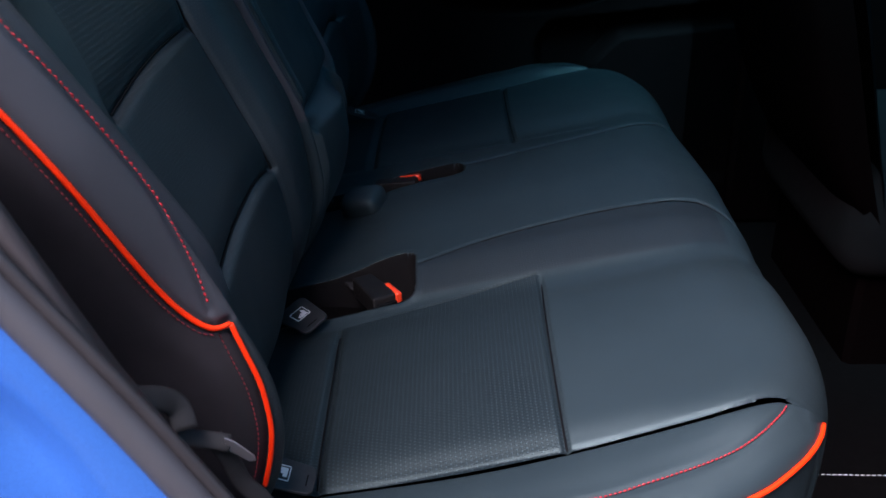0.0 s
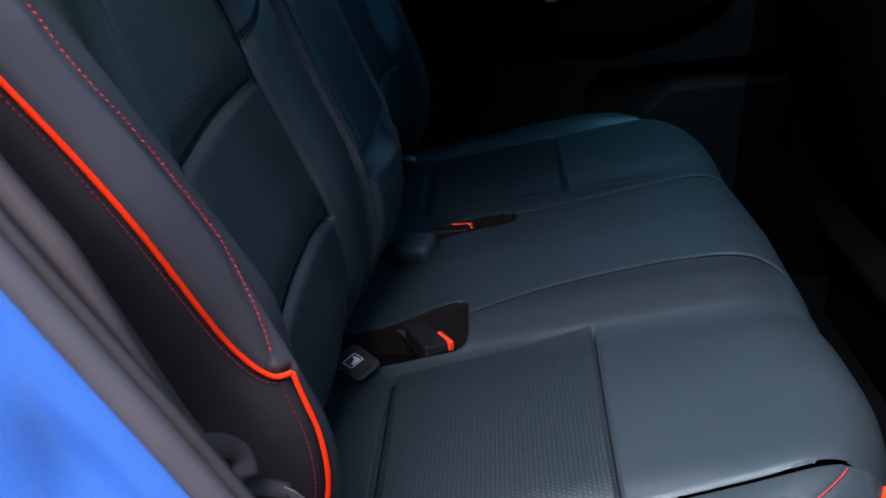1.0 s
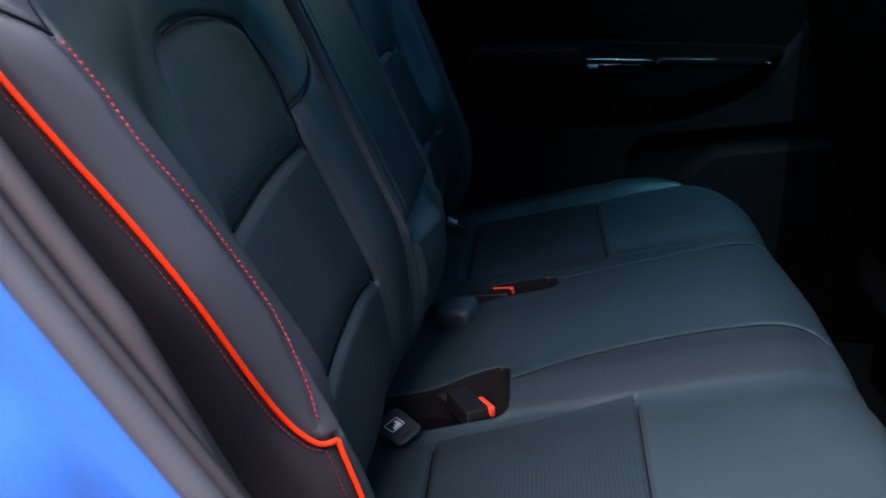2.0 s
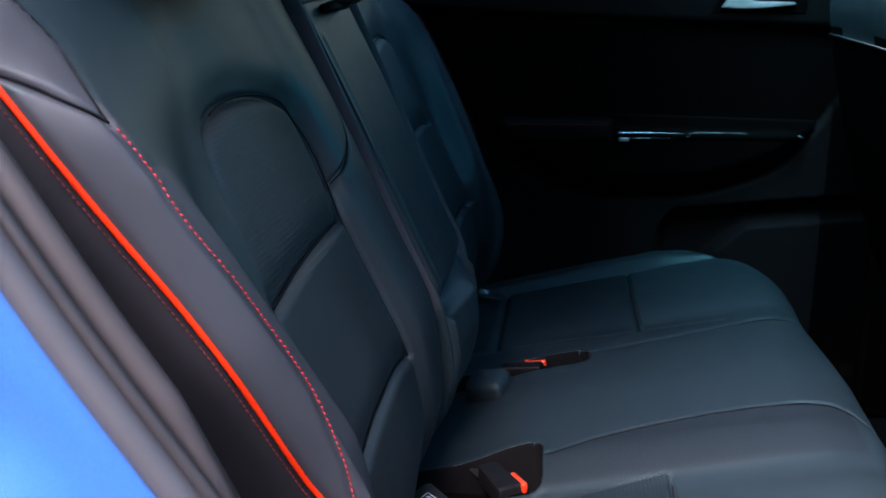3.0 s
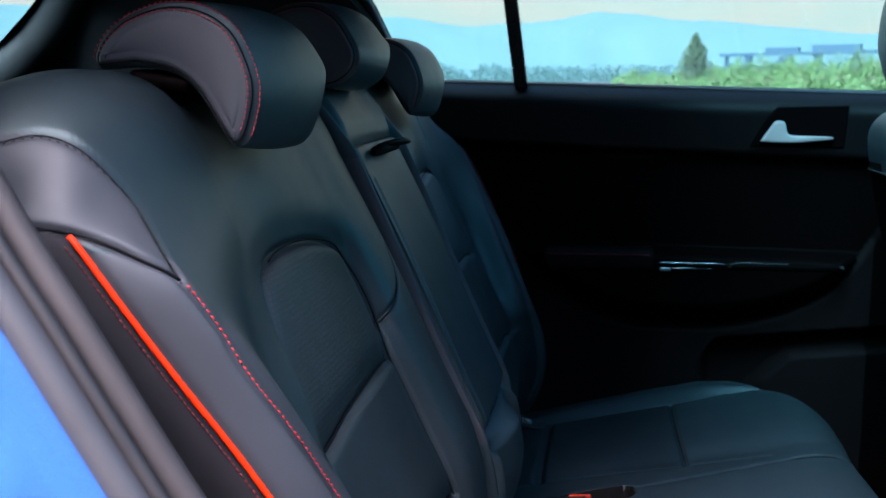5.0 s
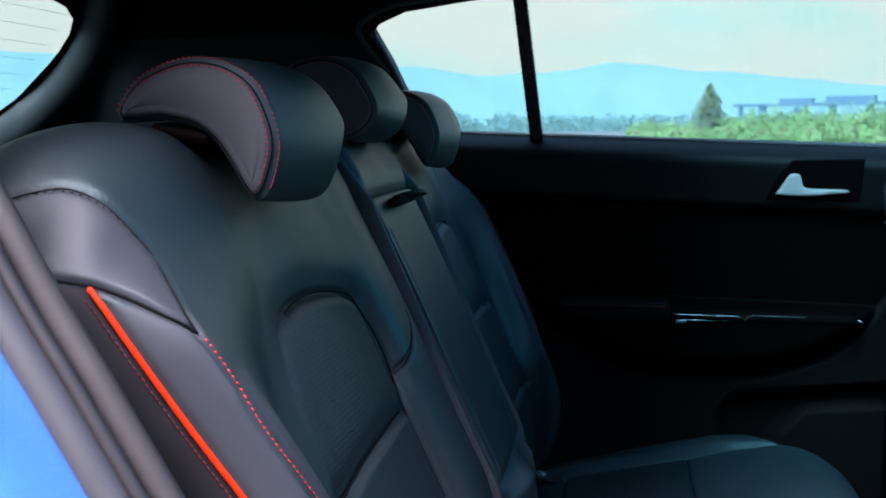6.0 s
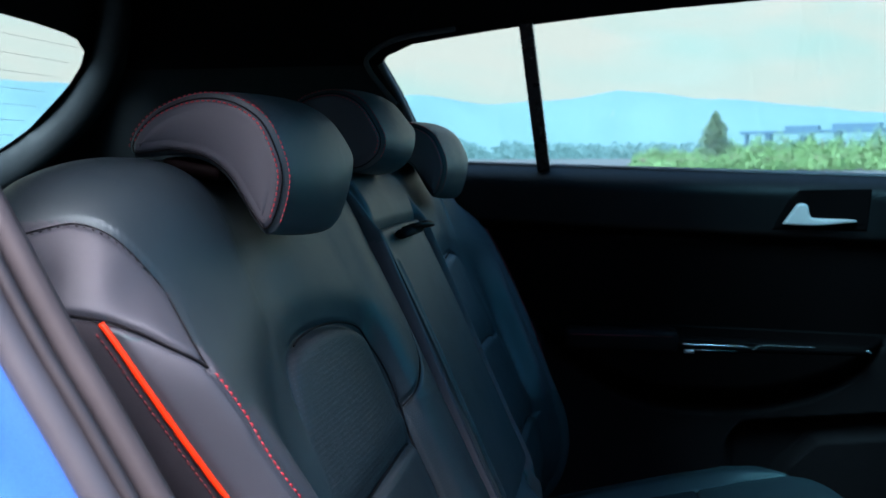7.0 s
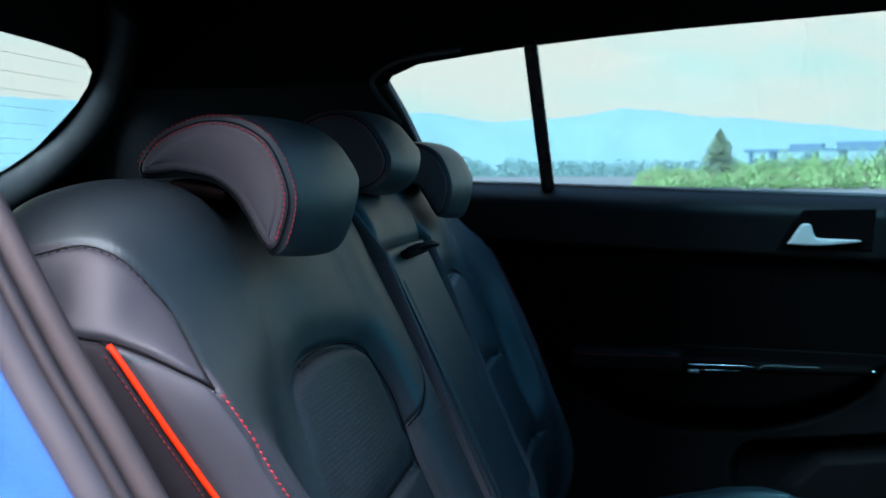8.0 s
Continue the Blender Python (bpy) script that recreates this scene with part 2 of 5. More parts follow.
def tube(name, path, radius, mat, parent, label="", sides=8, normals=None, flat=1.0):
    """A cord along a path."""
    P = np.asarray(path, float)
    T = np.gradient(P, axis=0)
    T /= np.maximum(np.linalg.norm(T, axis=1, keepdims=True), 1e-9)
    ref = normals if normals is not None else np.tile([0.13, 0.31, 0.94], (len(P), 1))
    A = np.cross(T, ref)
    A /= np.maximum(np.linalg.norm(A, axis=1, keepdims=True), 1e-9)
    B = np.cross(A, T)
    ang = np.linspace(0, 2 * np.pi, sides, endpoint=False)
    V = P[:, None] + radius * (np.cos(ang)[None, :, None] * A[:, None] + flat * np.sin(ang)[None, :, None] * B[:, None])
    n = len(P)
    F = []
    for i in range(n - 1):
        for k in range(sides):
            F.append((i * sides + k, i * sides + (k + 1) % sides, (i + 1) * sides + (k + 1) % sides, (i + 1) * sides + k))
    F.append(tuple(range(sides))[::-1])
    F.append(tuple((n - 1) * sides + k for k in range(sides)))
    return mesh_object(name, V.reshape(-1, 3), F, mat, parent, label)


def stitches(path, normals, pitch, length, radius, mat, parent, name="stitching", label="", lift=0.0010, slant=0.0):
    """A row of short thread loops along a path."""
    P = np.asarray(path)
    d = np.concatenate([[0], np.cumsum(np.linalg.norm(np.diff(P, axis=0), axis=1))])
    V, F = [], []
    s = pitch
    while s < d[-1] - pitch:
        c = np.array([np.interp(s, d, P[:, k]) for k in range(3)])
        e = np.array([np.interp(s + 0.001, d, P[:, k]) for k in range(3)])
        n = np.array([np.interp(s, d, normals[:, k]) for k in range(3)])
        t = (e - c) / max(np.linalg.norm(e - c), 1e-9)
        a = np.cross(t, n)
        t = t + slant * a
        a = np.cross(t, n)
        c = c + n * lift
        base = len(V)
        for f, r, h in ((-0.5, 0.45, -0.6), (-0.25, 1, 0.5), (0.25, 1, 0.5), (0.5, 0.45, -0.6)):
            m = c + t * length * f + n * h * radius
            V += [m + a * r * radius, m + n * r * radius, m - a * r * radius, m - n * r * radius]
        for i in range(3):
            for k in range(4):
                F.append((base + i * 4 + k, base + i * 4 + (k + 1) % 4, base + i * 4 + 4 + (k + 1) % 4, base + i * 4 + 4 + k))
        s += pitch
    return mesh_object(name, V, F, mat, parent, label)


def rounded_box(size, at=(0, 0, 0), radius=0.004, segments=2, rot=(0, 0, 0)):
    bm = bmesh.new()
    bmesh.ops.create_cube(bm, size=1)
    bmesh.ops.scale(bm, vec=size, verts=bm.verts)
    if radius:
        bmesh.ops.bevel(bm, geom=bm.edges[:] + bm.verts[:], offset=radius, segments=segments, affect="EDGES", profile=0.5)
    bmesh.ops.transform(bm, matrix=pose(*at, *rot), verts=bm.verts)
    return bm


def sweep(name, path, section, mat, parent=None, label="", axis=(0, 1, 0), closed=True, taper=None):
    """A section [(a, b)] carried along a path: a across the path in its plane, b along axis."""
    P = np.asarray(path, float)
    T = np.gradient(P, axis=0)
    T /= np.linalg.norm(T, axis=1, keepdims=True)
    B = np.array(axis, float)
    A = np.cross(T, B)
    A /= np.linalg.norm(A, axis=1, keepdims=True)
    S = np.array(section, float)
    W = np.ones(len(P)) if taper is None else np.asarray(taper)
    a = np.where(S[None, :, 0] > 0.010, 0.010 + (S[None, :, 0] - 0.010) * W[:, None], S[None, :, 0])
    b = np.where(S[None, :, 1] > 0.010, 0.010 + (S[None, :, 1] - 0.010) * (0.4 + 0.6 * W[:, None]), S[None, :, 1])
    V = P[:, None] + a[:, :, None] * A[:, None] + b[:, :, None] * B
    n, k = len(P), len(S)
    F = []
    for i in range(n - 1):
        for j in range(k if closed else k - 1):
            F.append((i * k + j, i * k + (j + 1) % k, (i + 1) * k + (j + 1) % k, (i + 1) * k + j))
    if closed:
        F += [tuple(range(k))[::-1], tuple((n - 1) * k + j for j in range(k))]
    return mesh_object(name, V.reshape(-1, 3), F, mat, parent, label)


def plate(name, outline, normal, thick, mat, parent=None, label="", bevel=0.0, smooth=False):
    """A flat outline (3D points, in order) with a thickness along the normal."""
    bm = bmesh.new()
    n = Vector(normal).normalized()
    a = [bm.verts.new(Vector(p)) for p in outline]
    b = [bm.verts.new(Vector(p) + n * thick) for p in outline]
    k = len(a)
    bm.faces.new(a[::-1])
    top = bm.faces.new(b)
    for i in range(k):
        bm.faces.new((a[i], a[(i + 1) % k], b[(i + 1) % k], b[i]))
    bmesh.ops.recalc_face_normals(bm, faces=bm.faces)
    if bevel:
        bmesh.ops.bevel(bm, geom=[e for e in top.edges], offset=bevel, segments=3, affect="EDGES", profile=0.5)
    return part(name, bm, mat, parent, label, smooth)


def inside(poly, a, b):
    """Which of the points (a, b) lie in a polygon."""
    r = np.zeros(a.shape, bool)
    n = len(poly)
    for i in range(n):
        (x0, y0), (x1, y1) = poly[i], poly[(i + 1) % n]
        if y0 == y1:
            continue
        cross = ((y0 > b) != (y1 > b)) & (a < (x1 - x0) * (b - y0) / (y1 - y0) + x0)
        r ^= cross
    return r


def spline_rows(rows, count):
    """Each row's control points carried to the same number of columns."""
    out = []
    ref = None
    for pts in rows:
        P = np.array(pts, float)
        Q = np.vstack([2 * P[0] - P[1], P, 2 * P[-1] - P[-2]])
        if ref is None:
            seg = np.linalg.norm(np.diff(P, axis=0), axis=1) + 0.004
            cum = np.concatenate([[0], np.cumsum(seg)]) / seg.sum()
            ref = np.linspace(0, 1, count)
            k = np.clip(np.searchsorted(cum, ref, side="right") - 1, 0, len(seg) - 1)
            t = ((ref - cum[k]) / (cum[k + 1] - cum[k]))[:, None]
        a, b, c, d = Q[k], Q[k + 1], Q[k + 2], Q[k + 3]
        out.append(0.5 * (2 * b + (c - a) * t + (2 * a - 5 * b + 4 * c - d) * t * t + (3 * b - a - 3 * c + d) * t ** 3))
    return np.array(out)


# ---- the rear seat ----
def ease(z, table):
    return float(np.interp(z, [a for a, _ in table], [b for _, b in table]))


BACK = smooth_path([(-0.07, 0.645), (-0.028, 0.662), (0.002, 0.705), (0.016, 0.770), (0.001, 0.853), (-0.034, 0.930), (-0.066, 1.000), (-0.098, 1.072),
                    (-0.127, 1.136), (-0.155, 1.198), (-0.177, 1.248), (-0.197, 1.276), (-0.225, 1.291), (-0.262, 1.294), (-0.300, 1.282), (-0.315, 1.255)], 0.0021)
BT = np.gradient(BACK, axis=0)
BT /= np.linalg.norm(BT, axis=1, keepdims=True)
BN = np.stack([BT[:, 1], -BT[:, 0]], axis=1)
TOP = int(np.argmax(BACK[:, 1]))

PIPE_Y = [(0.64, -0.565), (0.74, -0.580), (0.872, -0.592), (0.94, -0.612), (1.0, -0.632), (1.1, -0.650), (1.19, -0.664), (1.24, -0.666), (1.27, -0.652), (1.30, -0.630)]
PIPE_D = [(0.64, 0.0), (0.70, 0.020), (0.745, 0.024), (0.785, 0.027), (0.83, 0.024), (0.86, 0.012), (0.885, 0.005), (0.94, 0.015), (1.0, 0.016), (1.1, 0.002), (1.19, -0.012), (1.26, -0.020), (1.30, -0.03)]
CREST_Y = [(0.64, -0.540), (0.86, -0.560), (0.94, -0.566), (1.04, -0.597), (1.16, -0.638), (1.22, -0.642), (1.30, -0.61)]
CREST_D = [(0.64, 0.004), (0.72, 0.022), (0.80, 0.026), (0.85, 0.024), (0.90, 0.032), (1.06, 0.032), (1.16, 0.028), (1.22, 0.004), (1.30, -0.006)]
SIDE_Y = [(0.64, -0.52), (0.86, -0.520), (0.90, -0.526), (0.974, -0.549), (1.065, -0.577), (1.146, -0.610), (1.22, -0.60), (1.30, -0.57)]
SIDE_D = [(0.64, 0.004), (0.80, 0.014), (0.85, 0.014), (0.90, 0.028), (1.06, 0.028), (1.146, 0.026), (1.20, 0.010), (1.30, 0.0)]
EDGE_Y = [(0.64, -0.475), (0.86, -0.475), (1.0, -0.470), (1.13, -0.455), (1.22, -0.46), (1.30, -0.45)]
EDGE_D = [(0.64, 0.0), (0.86, -0.002), (1.0, -0.004), (1.10, -0.003), (1.16, 0.001), (1.22, 0.002), (1.30, 0.0)]
INNER_D = [(0.64, 0.0), (0.80, 0.012), (0.90, 0.026), (1.03, 0.024), (1.12, 0.021), (1.22, 0.015), (1.30, 0.004)]


def backrest_rows(e, raised=1.0):
    rows = []
    for i, (x, z) in enumerate(BACK):
        zz = z if i <= TOP else 1.294 + (i - TOP) * 0.00022
        yp, dp = ease(zz, PIPE_Y), ease(zz, PIPE_D)
        yc, ys, ye = ease(zz, CREST_Y), ease(zz, SIDE_Y), ease(zz, EDGE_Y)
        inn = ease(zz, INNER_D) * raised
        vf = min(1.0, max(0.0, (1.175 - zz) / 0.17)) * min(1.0, max(0.0, (zz - 0.87) / 0.04))
        w = min(1.0, max(0.0, (zz - 1.150) / 0.085))
        w = w * w * (3 - 2 * w)
        # above the arch the yoke climbs evenly to its inner edge
        rise = min(1.0, max(0.0, (zz - 1.10) / 0.05))
        rise = rise * rise * (3 - 2 * rise)
        deep = ease(zz, [(0.64, 0.13), (1.18, 0.12), (1.25, 0.075), (1.29, 0.05), (1.30, 0.035)])
        low = [(yp - 0.008, dp - 0.025), (yp, dp), ((yp + yc) / 2 + 0.001, (dp + ease(zz, CREST_D)) / 2 + 0.0155), (yc, ease(zz, CREST_D)), (ys, ease(zz, SIDE_D))]
        high = [(yp - 0.004, -0.052), (yp + 0.005, -0.028), (yp + 0.019, -0.011), (yp + 0.042, -0.001), (yp + 0.080, 0.004)]
        rows.append([(yp + 0.012, -max(deep, 0.07)), (yp - 0.006, -max(deep, 0.07) * 0.75 if w > 0.5 else -deep * 0.6)] + [(a * (1 - w) + c * w, b * (1 - w) + d * w) for (a, b), (c, d) in zip(low, high)] + [((ye - 0.018) * (1 - vf) + (ys + 0.024) * vf, ease(zz, EDGE_D) + 0.004 - 0.006 * vf), (ye, ease(zz, EDGE_D)), (ye + 0.04, 0.0),
                     (-0.345, 0.006), (-0.255, 0.001 + (0.50 * inn - 0.001) * rise), (-0.222, 0.66 * inn * rise), (-0.200, inn * (0.7 + 0.07 * rise)), (-0.165 - (e - 0.111) * 0.5, inn), (-e - 0.013, inn * 0.85), (-e - 0.002, inn * 0.4), (-e, -0.02), (-e, -0.06)])
    return rows


def soften(rows, reach):
    """Control points smoothed from row to row."""
    R = np.array(rows, float)
    k = np.exp(-0.5 * (np.arange(-3 * reach, 3 * reach + 1) / reach) ** 2)
    k /= k.sum()
    pad = np.concatenate([np.repeat(R[:1], 3 * reach, 0), R, np.repeat(R[-1:], 3 * reach, 0)])
    out = np.zeros_like(R)
    for i, w in enumerate(k):
        out += w * pad[i:i + len(R)]
    return out


def placed(rows, count, reach=7):
    G = spline_rows(soften(rows, reach), count)
    V = np.empty((len(rows), count, 3))
    V[:, :, 0] = BACK[:, None, 0] + BN[:, None, 0] * G[:, :, 1]
    V[:, :, 1] = G[:, :, 0]
    V[:, :, 2] = BACK[:, None, 1] + BN[:, None, 1] * G[:, :, 1]
    # the top falls away towards the outer shoulder
    up = np.clip((BACK[:, 1] - 1.20) / 0.09, 0, 1)
    up[TOP:] = 1
    V[:, :, 2] -= up[:, None] * 0.058 * np.clip((np.abs(V[:, :, 1]) - 0.49) / 0.17, 0, 1) ** 2.2
    return V


def eased(V):
    """The outer shoulder, evened out over its neighbours."""
    soft = np.clip((V[:, :, 2] - 1.13) / 0.04, 0, 1) * np.clip((-0.56 - V[:, :, 1]) / 0.03, 0, 1)
    soft = soft[1:-1, 1:-1, None]
    for _ in range(60):
        mean = (V[:-2, 1:-1] + V[2:, 1:-1] + V[1:-1, :-2] + V[1:-1, 2:]) / 4
        V[1:-1, 1:-1] += soft * 0.8 * (mean - V[1:-1, 1:-1])
    return V


def build_backrest(mirror, label):
    V = eased(placed(backrest_rows(0.1505, 0.25) if mirror else backrest_rows(0.1135), 300))
    sg = 1
    if mirror:
        V = V[:, ::-1].copy()
        V[:, :, 1] *= -1
        sg = -1
    ob = thing("rear_seat", label, "car seat", group="rear seat backs")
    sh = Sheet(V)
    M = lambda pts: [(x, sg * y, z) for x, y, z in pts]
    arch = [(-0.005, -0.220, 0.847), (-0.035, -0.221, 0.93), (-0.066, -0.222, 1.0), (-0.082, -0.218, 1.036), (-0.097, -0.215, 1.067), (-0.111, -0.221, 1.098), (-0.122, -0.242, 1.121),
            (-0.124, -0.295, 1.137), (-0.127, -0.353, 1.144), (-0.130, -0.400, 1.141), (-0.124, -0.436, 1.130), (-0.117, -0.453, 1.108), (-0.105, -0.464, 1.08), (-0.088, -0.470, 1.05), (-0.066, -0.474, 1.0), (-0.034, -0.478, 0.93), (0.0, -0.480, 0.855)]
    mid = [(-0.067, -0.219, 1.000), (-0.065, -0.280, 1.004), (-0.061, -0.345, 1.007), (-0.063, -0.393, 1.003), (-0.067, -0.428, 0.996), (-0.070, -0.474, 0.987)]
    low = [(-0.005, -0.219, 0.847), (0.002, -0.28, 0.862), (0.003, -0.333, 0.868), (0.001, -0.387, 0.865), (-0.003, -0.430, 0.856), (0.0, -0.48, 0.845)]
    down = [(0.0, -0.222, 0.850), (0.03, -0.224, 0.78), (0.03, -0.226, 0.70)]
    yoke = [(-0.083, -0.215, 1.034), (-0.072, -0.203, 1.045), (-0.067, -0.183, 1.059), (-0.072, -0.152, 1.078), (-0.085, -0.130, 1.108)]
    # seam round the outer shoulder, the cross seam under it, the seam down the bolster
    shoulder = [(-0.256, -0.618, 1.247), (-0.237, -0.616, 1.254), (-0.221, -0.611, 1.257), (-0.205, -0.609, 1.254), (-0.188, -0.608, 1.245), (-0.172, -0.605, 1.227), (-0.158, -0.602, 1.208), (-0.139, -0.614, 1.189), (-0.123, -0.628, 1.174), (-0.114, -0.633, 1.165)]
    cross = [(-0.25, -0.655, 1.206), (-0.202, -0.659, 1.202), (-0.173, -0.653, 1.196), (-0.153, -0.648, 1.188), (-0.132, -0.644, 1.178), (-0.113, -0.634, 1.166)]
    bolster = [(-0.112, -0.637, 1.163), (-0.080, -0.628, 1.106), (-0.051, -0.611, 1.050), (-0.018, -0.591, 0.981), (-0.002, -0.586, 0.946), (0.010, -0.584, 0.916), (0.015, -0.582, 0.882)]
    pipe = [(-0.172, -0.662, 1.198), (-0.140, -0.656, 1.149), (-0.110, -0.648, 1.101), (-0.078, -0.638, 1.050), (-0.047, -0.627, 0.994), (-0.023, -0.611, 0.937), (-0.009, -0.601, 0.905), (0.003, -0.591, 0.883), (0.015, -0.583, 0.870), (0.023, -0.574, 0.869)]
    pipe_low = [(0.023, -0.574, 0.869), (0.034, -0.578, 0.845), (0.045, -0.581, 0.820), (0.050, -0.581, 0.785), (0.044, -0.575, 0.760), (0.032, -0.566, 0.728)]
    S = {}
    for key, pts in dict(arch=arch, mid=mid, low=low, down=down, yoke=yoke, shoulder=shoulder, cross=cross, bolster=bolster, pipe=pipe, pipe_low=pipe_low).items():
        S[key] = sh.snap(M(pts))
    S["arch"] = sh.snap(M(arch[:15]))
    # the yoke rolls down wide to the insert, the insert swells up tight against it; so does each panel under the next
    vy, vz = V[:, :, 1] * sg, V[:, :, 2]
    within = inside([(p[1], p[2]) for p in arch], vy, vz)
    pad = np.clip((-0.219 - vy) / 0.012, 0, 1) * (vy > -0.545)
    sh.groove(sh.snap(M(arch[3:14]))[0], 0.0085, 0.022, 0.0, within, 0.0080, None, (0.62, 1.0))
    sh.groove(S["arch"][0], 0.0050, 0.0036, 0.0, None, 0, None, (0.70, 0.90))
    sh.groove(S["mid"][0], 0.0060, 0.018, 0.0, vz < np.interp(vy, [p[1] for p in mid[::-1]], [p[2] for p in mid[::-1]]), 0.0060, pad * within)
    sh.groove(S["low"][0], 0.0060, 0.018, 0.0, vz < np.interp(vy, [p[1] for p in low[::-1]], [p[2] for p in low[::-1]]), 0.0060, pad)
    for key, depth, width, swell in (("mid", 0.0030, 0.0030, 0.0), ("low", 0.0030, 0.0030, 0.0), ("down", 0.003, 0.0034, 0.0), ("yoke", 0.0034, 0.0030, 0.0),
                                     ("shoulder", 0.0026, 0.0030, 0.0), ("cross", 0.0036, 0.0032, 0.0), ("bolster", 0.0018, 0.0028, 0.0), ("pipe", 0.003, 0.004, 0.0), ("pipe_low", 0.003, 0.004, 0.0)):
        sh.groove(S[key][0], depth, width, swell, only=pad if key in ("mid", "low") else None)
    # slack folds across the shoulder panel
    for pts, dep, wide in (([(-0.200, -0.645, 1.246), (-0.196, -0.662, 1.222)], 0.0006, 0.011), ([(-0.165, -0.628, 1.222), (-0.158, -0.645, 1.202)], 0.0008, 0.012)):
        sh.groove(sh.snap(M(pts))[0], dep, wide, 0.0)
    c = sh.centres()
    y, z = c[:, :, 1] * sg, c[:, :, 2]
    which = np.zeros(y.shape, int)
    cols = np.arange(299)
    colm = np.repeat(cols[None, :], y.shape[0], 0)
    poly = [(p[1], p[2]) for p in arch]
    ins = inside(poly, y, z)
    which[ins & (z > 0.993)] = 1
    which[ins & (z <= 0.993)] = 2
    lowp = (z < 0.852) & (y > -0.575) & (y < -0.222)
    which[lowp] = 3
    which[(y >= -0.222) & (z < 1.04)] = 4
    # the column along which the piping runs, row by row
    cord = np.concatenate([S["pipe"][0], S["pipe_low"][0]])
    at, col = [], []
    for i in range(V.shape[0]):
        d = ((V[i, :, None] - cord[None]) ** 2).sum(2).min(1)
        if d.min() < 0.0025 ** 2 and i < TOP:
            at.append(i)
            col.append(int(d.argmin()))
    line = np.interp(np.arange(V.shape[0]), at, col)
    line = np.convolve(np.pad(line, 4, mode="edge"), np.ones(9) / 9, "valid")[:-1, None]
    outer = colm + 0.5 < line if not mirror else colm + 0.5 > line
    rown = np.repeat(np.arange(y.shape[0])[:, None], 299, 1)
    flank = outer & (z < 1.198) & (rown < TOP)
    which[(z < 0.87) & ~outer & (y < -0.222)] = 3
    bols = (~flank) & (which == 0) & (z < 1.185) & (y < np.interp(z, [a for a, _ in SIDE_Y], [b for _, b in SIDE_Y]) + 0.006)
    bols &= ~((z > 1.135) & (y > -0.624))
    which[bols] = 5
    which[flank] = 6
    should = np.isin(which, (0, 5)) & (z >= np.interp(y, [-0.67, -0.655, -0.647, -0.635], [1.203, 1.190, 1.179, 1.166])) & (z < 1.2565) & (y < np.interp(z, [1.165, 1.174, 1.189, 1.208, 1.227, 1.253], [-0.633, -0.628, -0.614, -0.602, -0.605, -0.609]))
    which[should] = 7
    sh.panels(which, {0: ("yoke_panel", LEATHER, "smooth black leather upper panel"), 1: ("upper_insert", LEATHER_RIB, "ribbed perforated leather insert"),
                      2: ("middle_insert", LEATHER_FINE, "perforated black leather insert"), 3: ("lower_insert", LEATHER_FINE, "perforated black leather lower panel"),
                      4: ("inner_bolster", LEATHER_FINE, "perforated black leather inner bolster"), 5: ("outer_bolster", LEATHER_LIT, "smooth padded side bolster"),
                      6: ("side_panel", FLANK, "matt black vinyl side panel"), 7: ("shoulder_panel", LEATHER_LIT, "creased leather shoulder panel")}, ob)
    P, N = S["pipe"]
    if mirror:
        keep = P[:, 2] < 0.90
        P, N = P[keep], N[keep]
    tube("piping", P + N * 0.0020, 0.0021, PIPING, ob, "bright orange-red piping", 10, N)
    P, N = S["pipe_low"]
    tube("piping", P + N * 0.0022, 0.0021, PIPING, ob, "bright orange-red piping", 10, N)
    P, N = S["bolster"]
    for _ in range(40):
        P[1:-1] = (P[:-2] + 2 * P[1:-1] + P[2:]) / 4
    stitches(P, N, 0.0048, 0.0036, 0.0008, THREAD, ob, label="red top stitching", lift=0.0018)
    P, N = S["pipe"]
    T = np.gradient(P, axis=0)
    T /= np.linalg.norm(T, axis=1, keepdims=True)
    A = np.cross(T, N)
    Q, QN = sh.snap(P[::4] + A[::4] * 0.0058 * sg)
    stitches(Q, QN, 0.0046, 0.0032, 0.0006, THREAD_DIM, ob, label="dark red top stitching")
    P, N = S["pipe_low"]
    T = np.gradient(P, axis=0)
    T /= np.linalg.norm(T, axis=1, keepdims=True)
    A = np.cross(T, N)
    Q, QN = sh.snap(P[::4] + A[::4] * 0.010 * sg)
    stitches(Q, QN, 0.0046, 0.0032, 0.0005, THREAD_DIM, ob, label="dark red top stitching")
    P, N = S["shoulder"]
    T = np.gradient(P, axis=0)
    T /= np.linalg.norm(T, axis=1, keepdims=True)
    A = np.cross(T, N)
    stitches(P + A * 0.0046 * sg, N, 0.0060, 0.0024, 0.0006, THREAD_GREY, ob, label="black top stitching")
    # near-black cords laid in the seams paint the shade of their creases
    for key in ("arch", "yoke", "cross", "mid", "low", "shoulder"):
        P, N = S[key]
        if key == "arch":
            P, N = P[:int(len(P) * 0.74)], N[:int(len(P) * 0.74)]
        if key in ("mid", "low"):
            P, N = P[3:-3], N[3:-3]
        tube("seam", P - N * (0.0078 if key in ("mid", "low") else 0.0046 if key == "arch" else 0.0016), 0.0006 if key == "shoulder" else 0.0013 if key in ("mid", "low") else 0.0010, SHADE_BLACK, ob, "", 6, N)
    return ob


build_backrest(False, "black leather rear seat back with orange piping and red stitching")
far_back = build_backrest(True, "black leather rear seat back beside the closed far door")


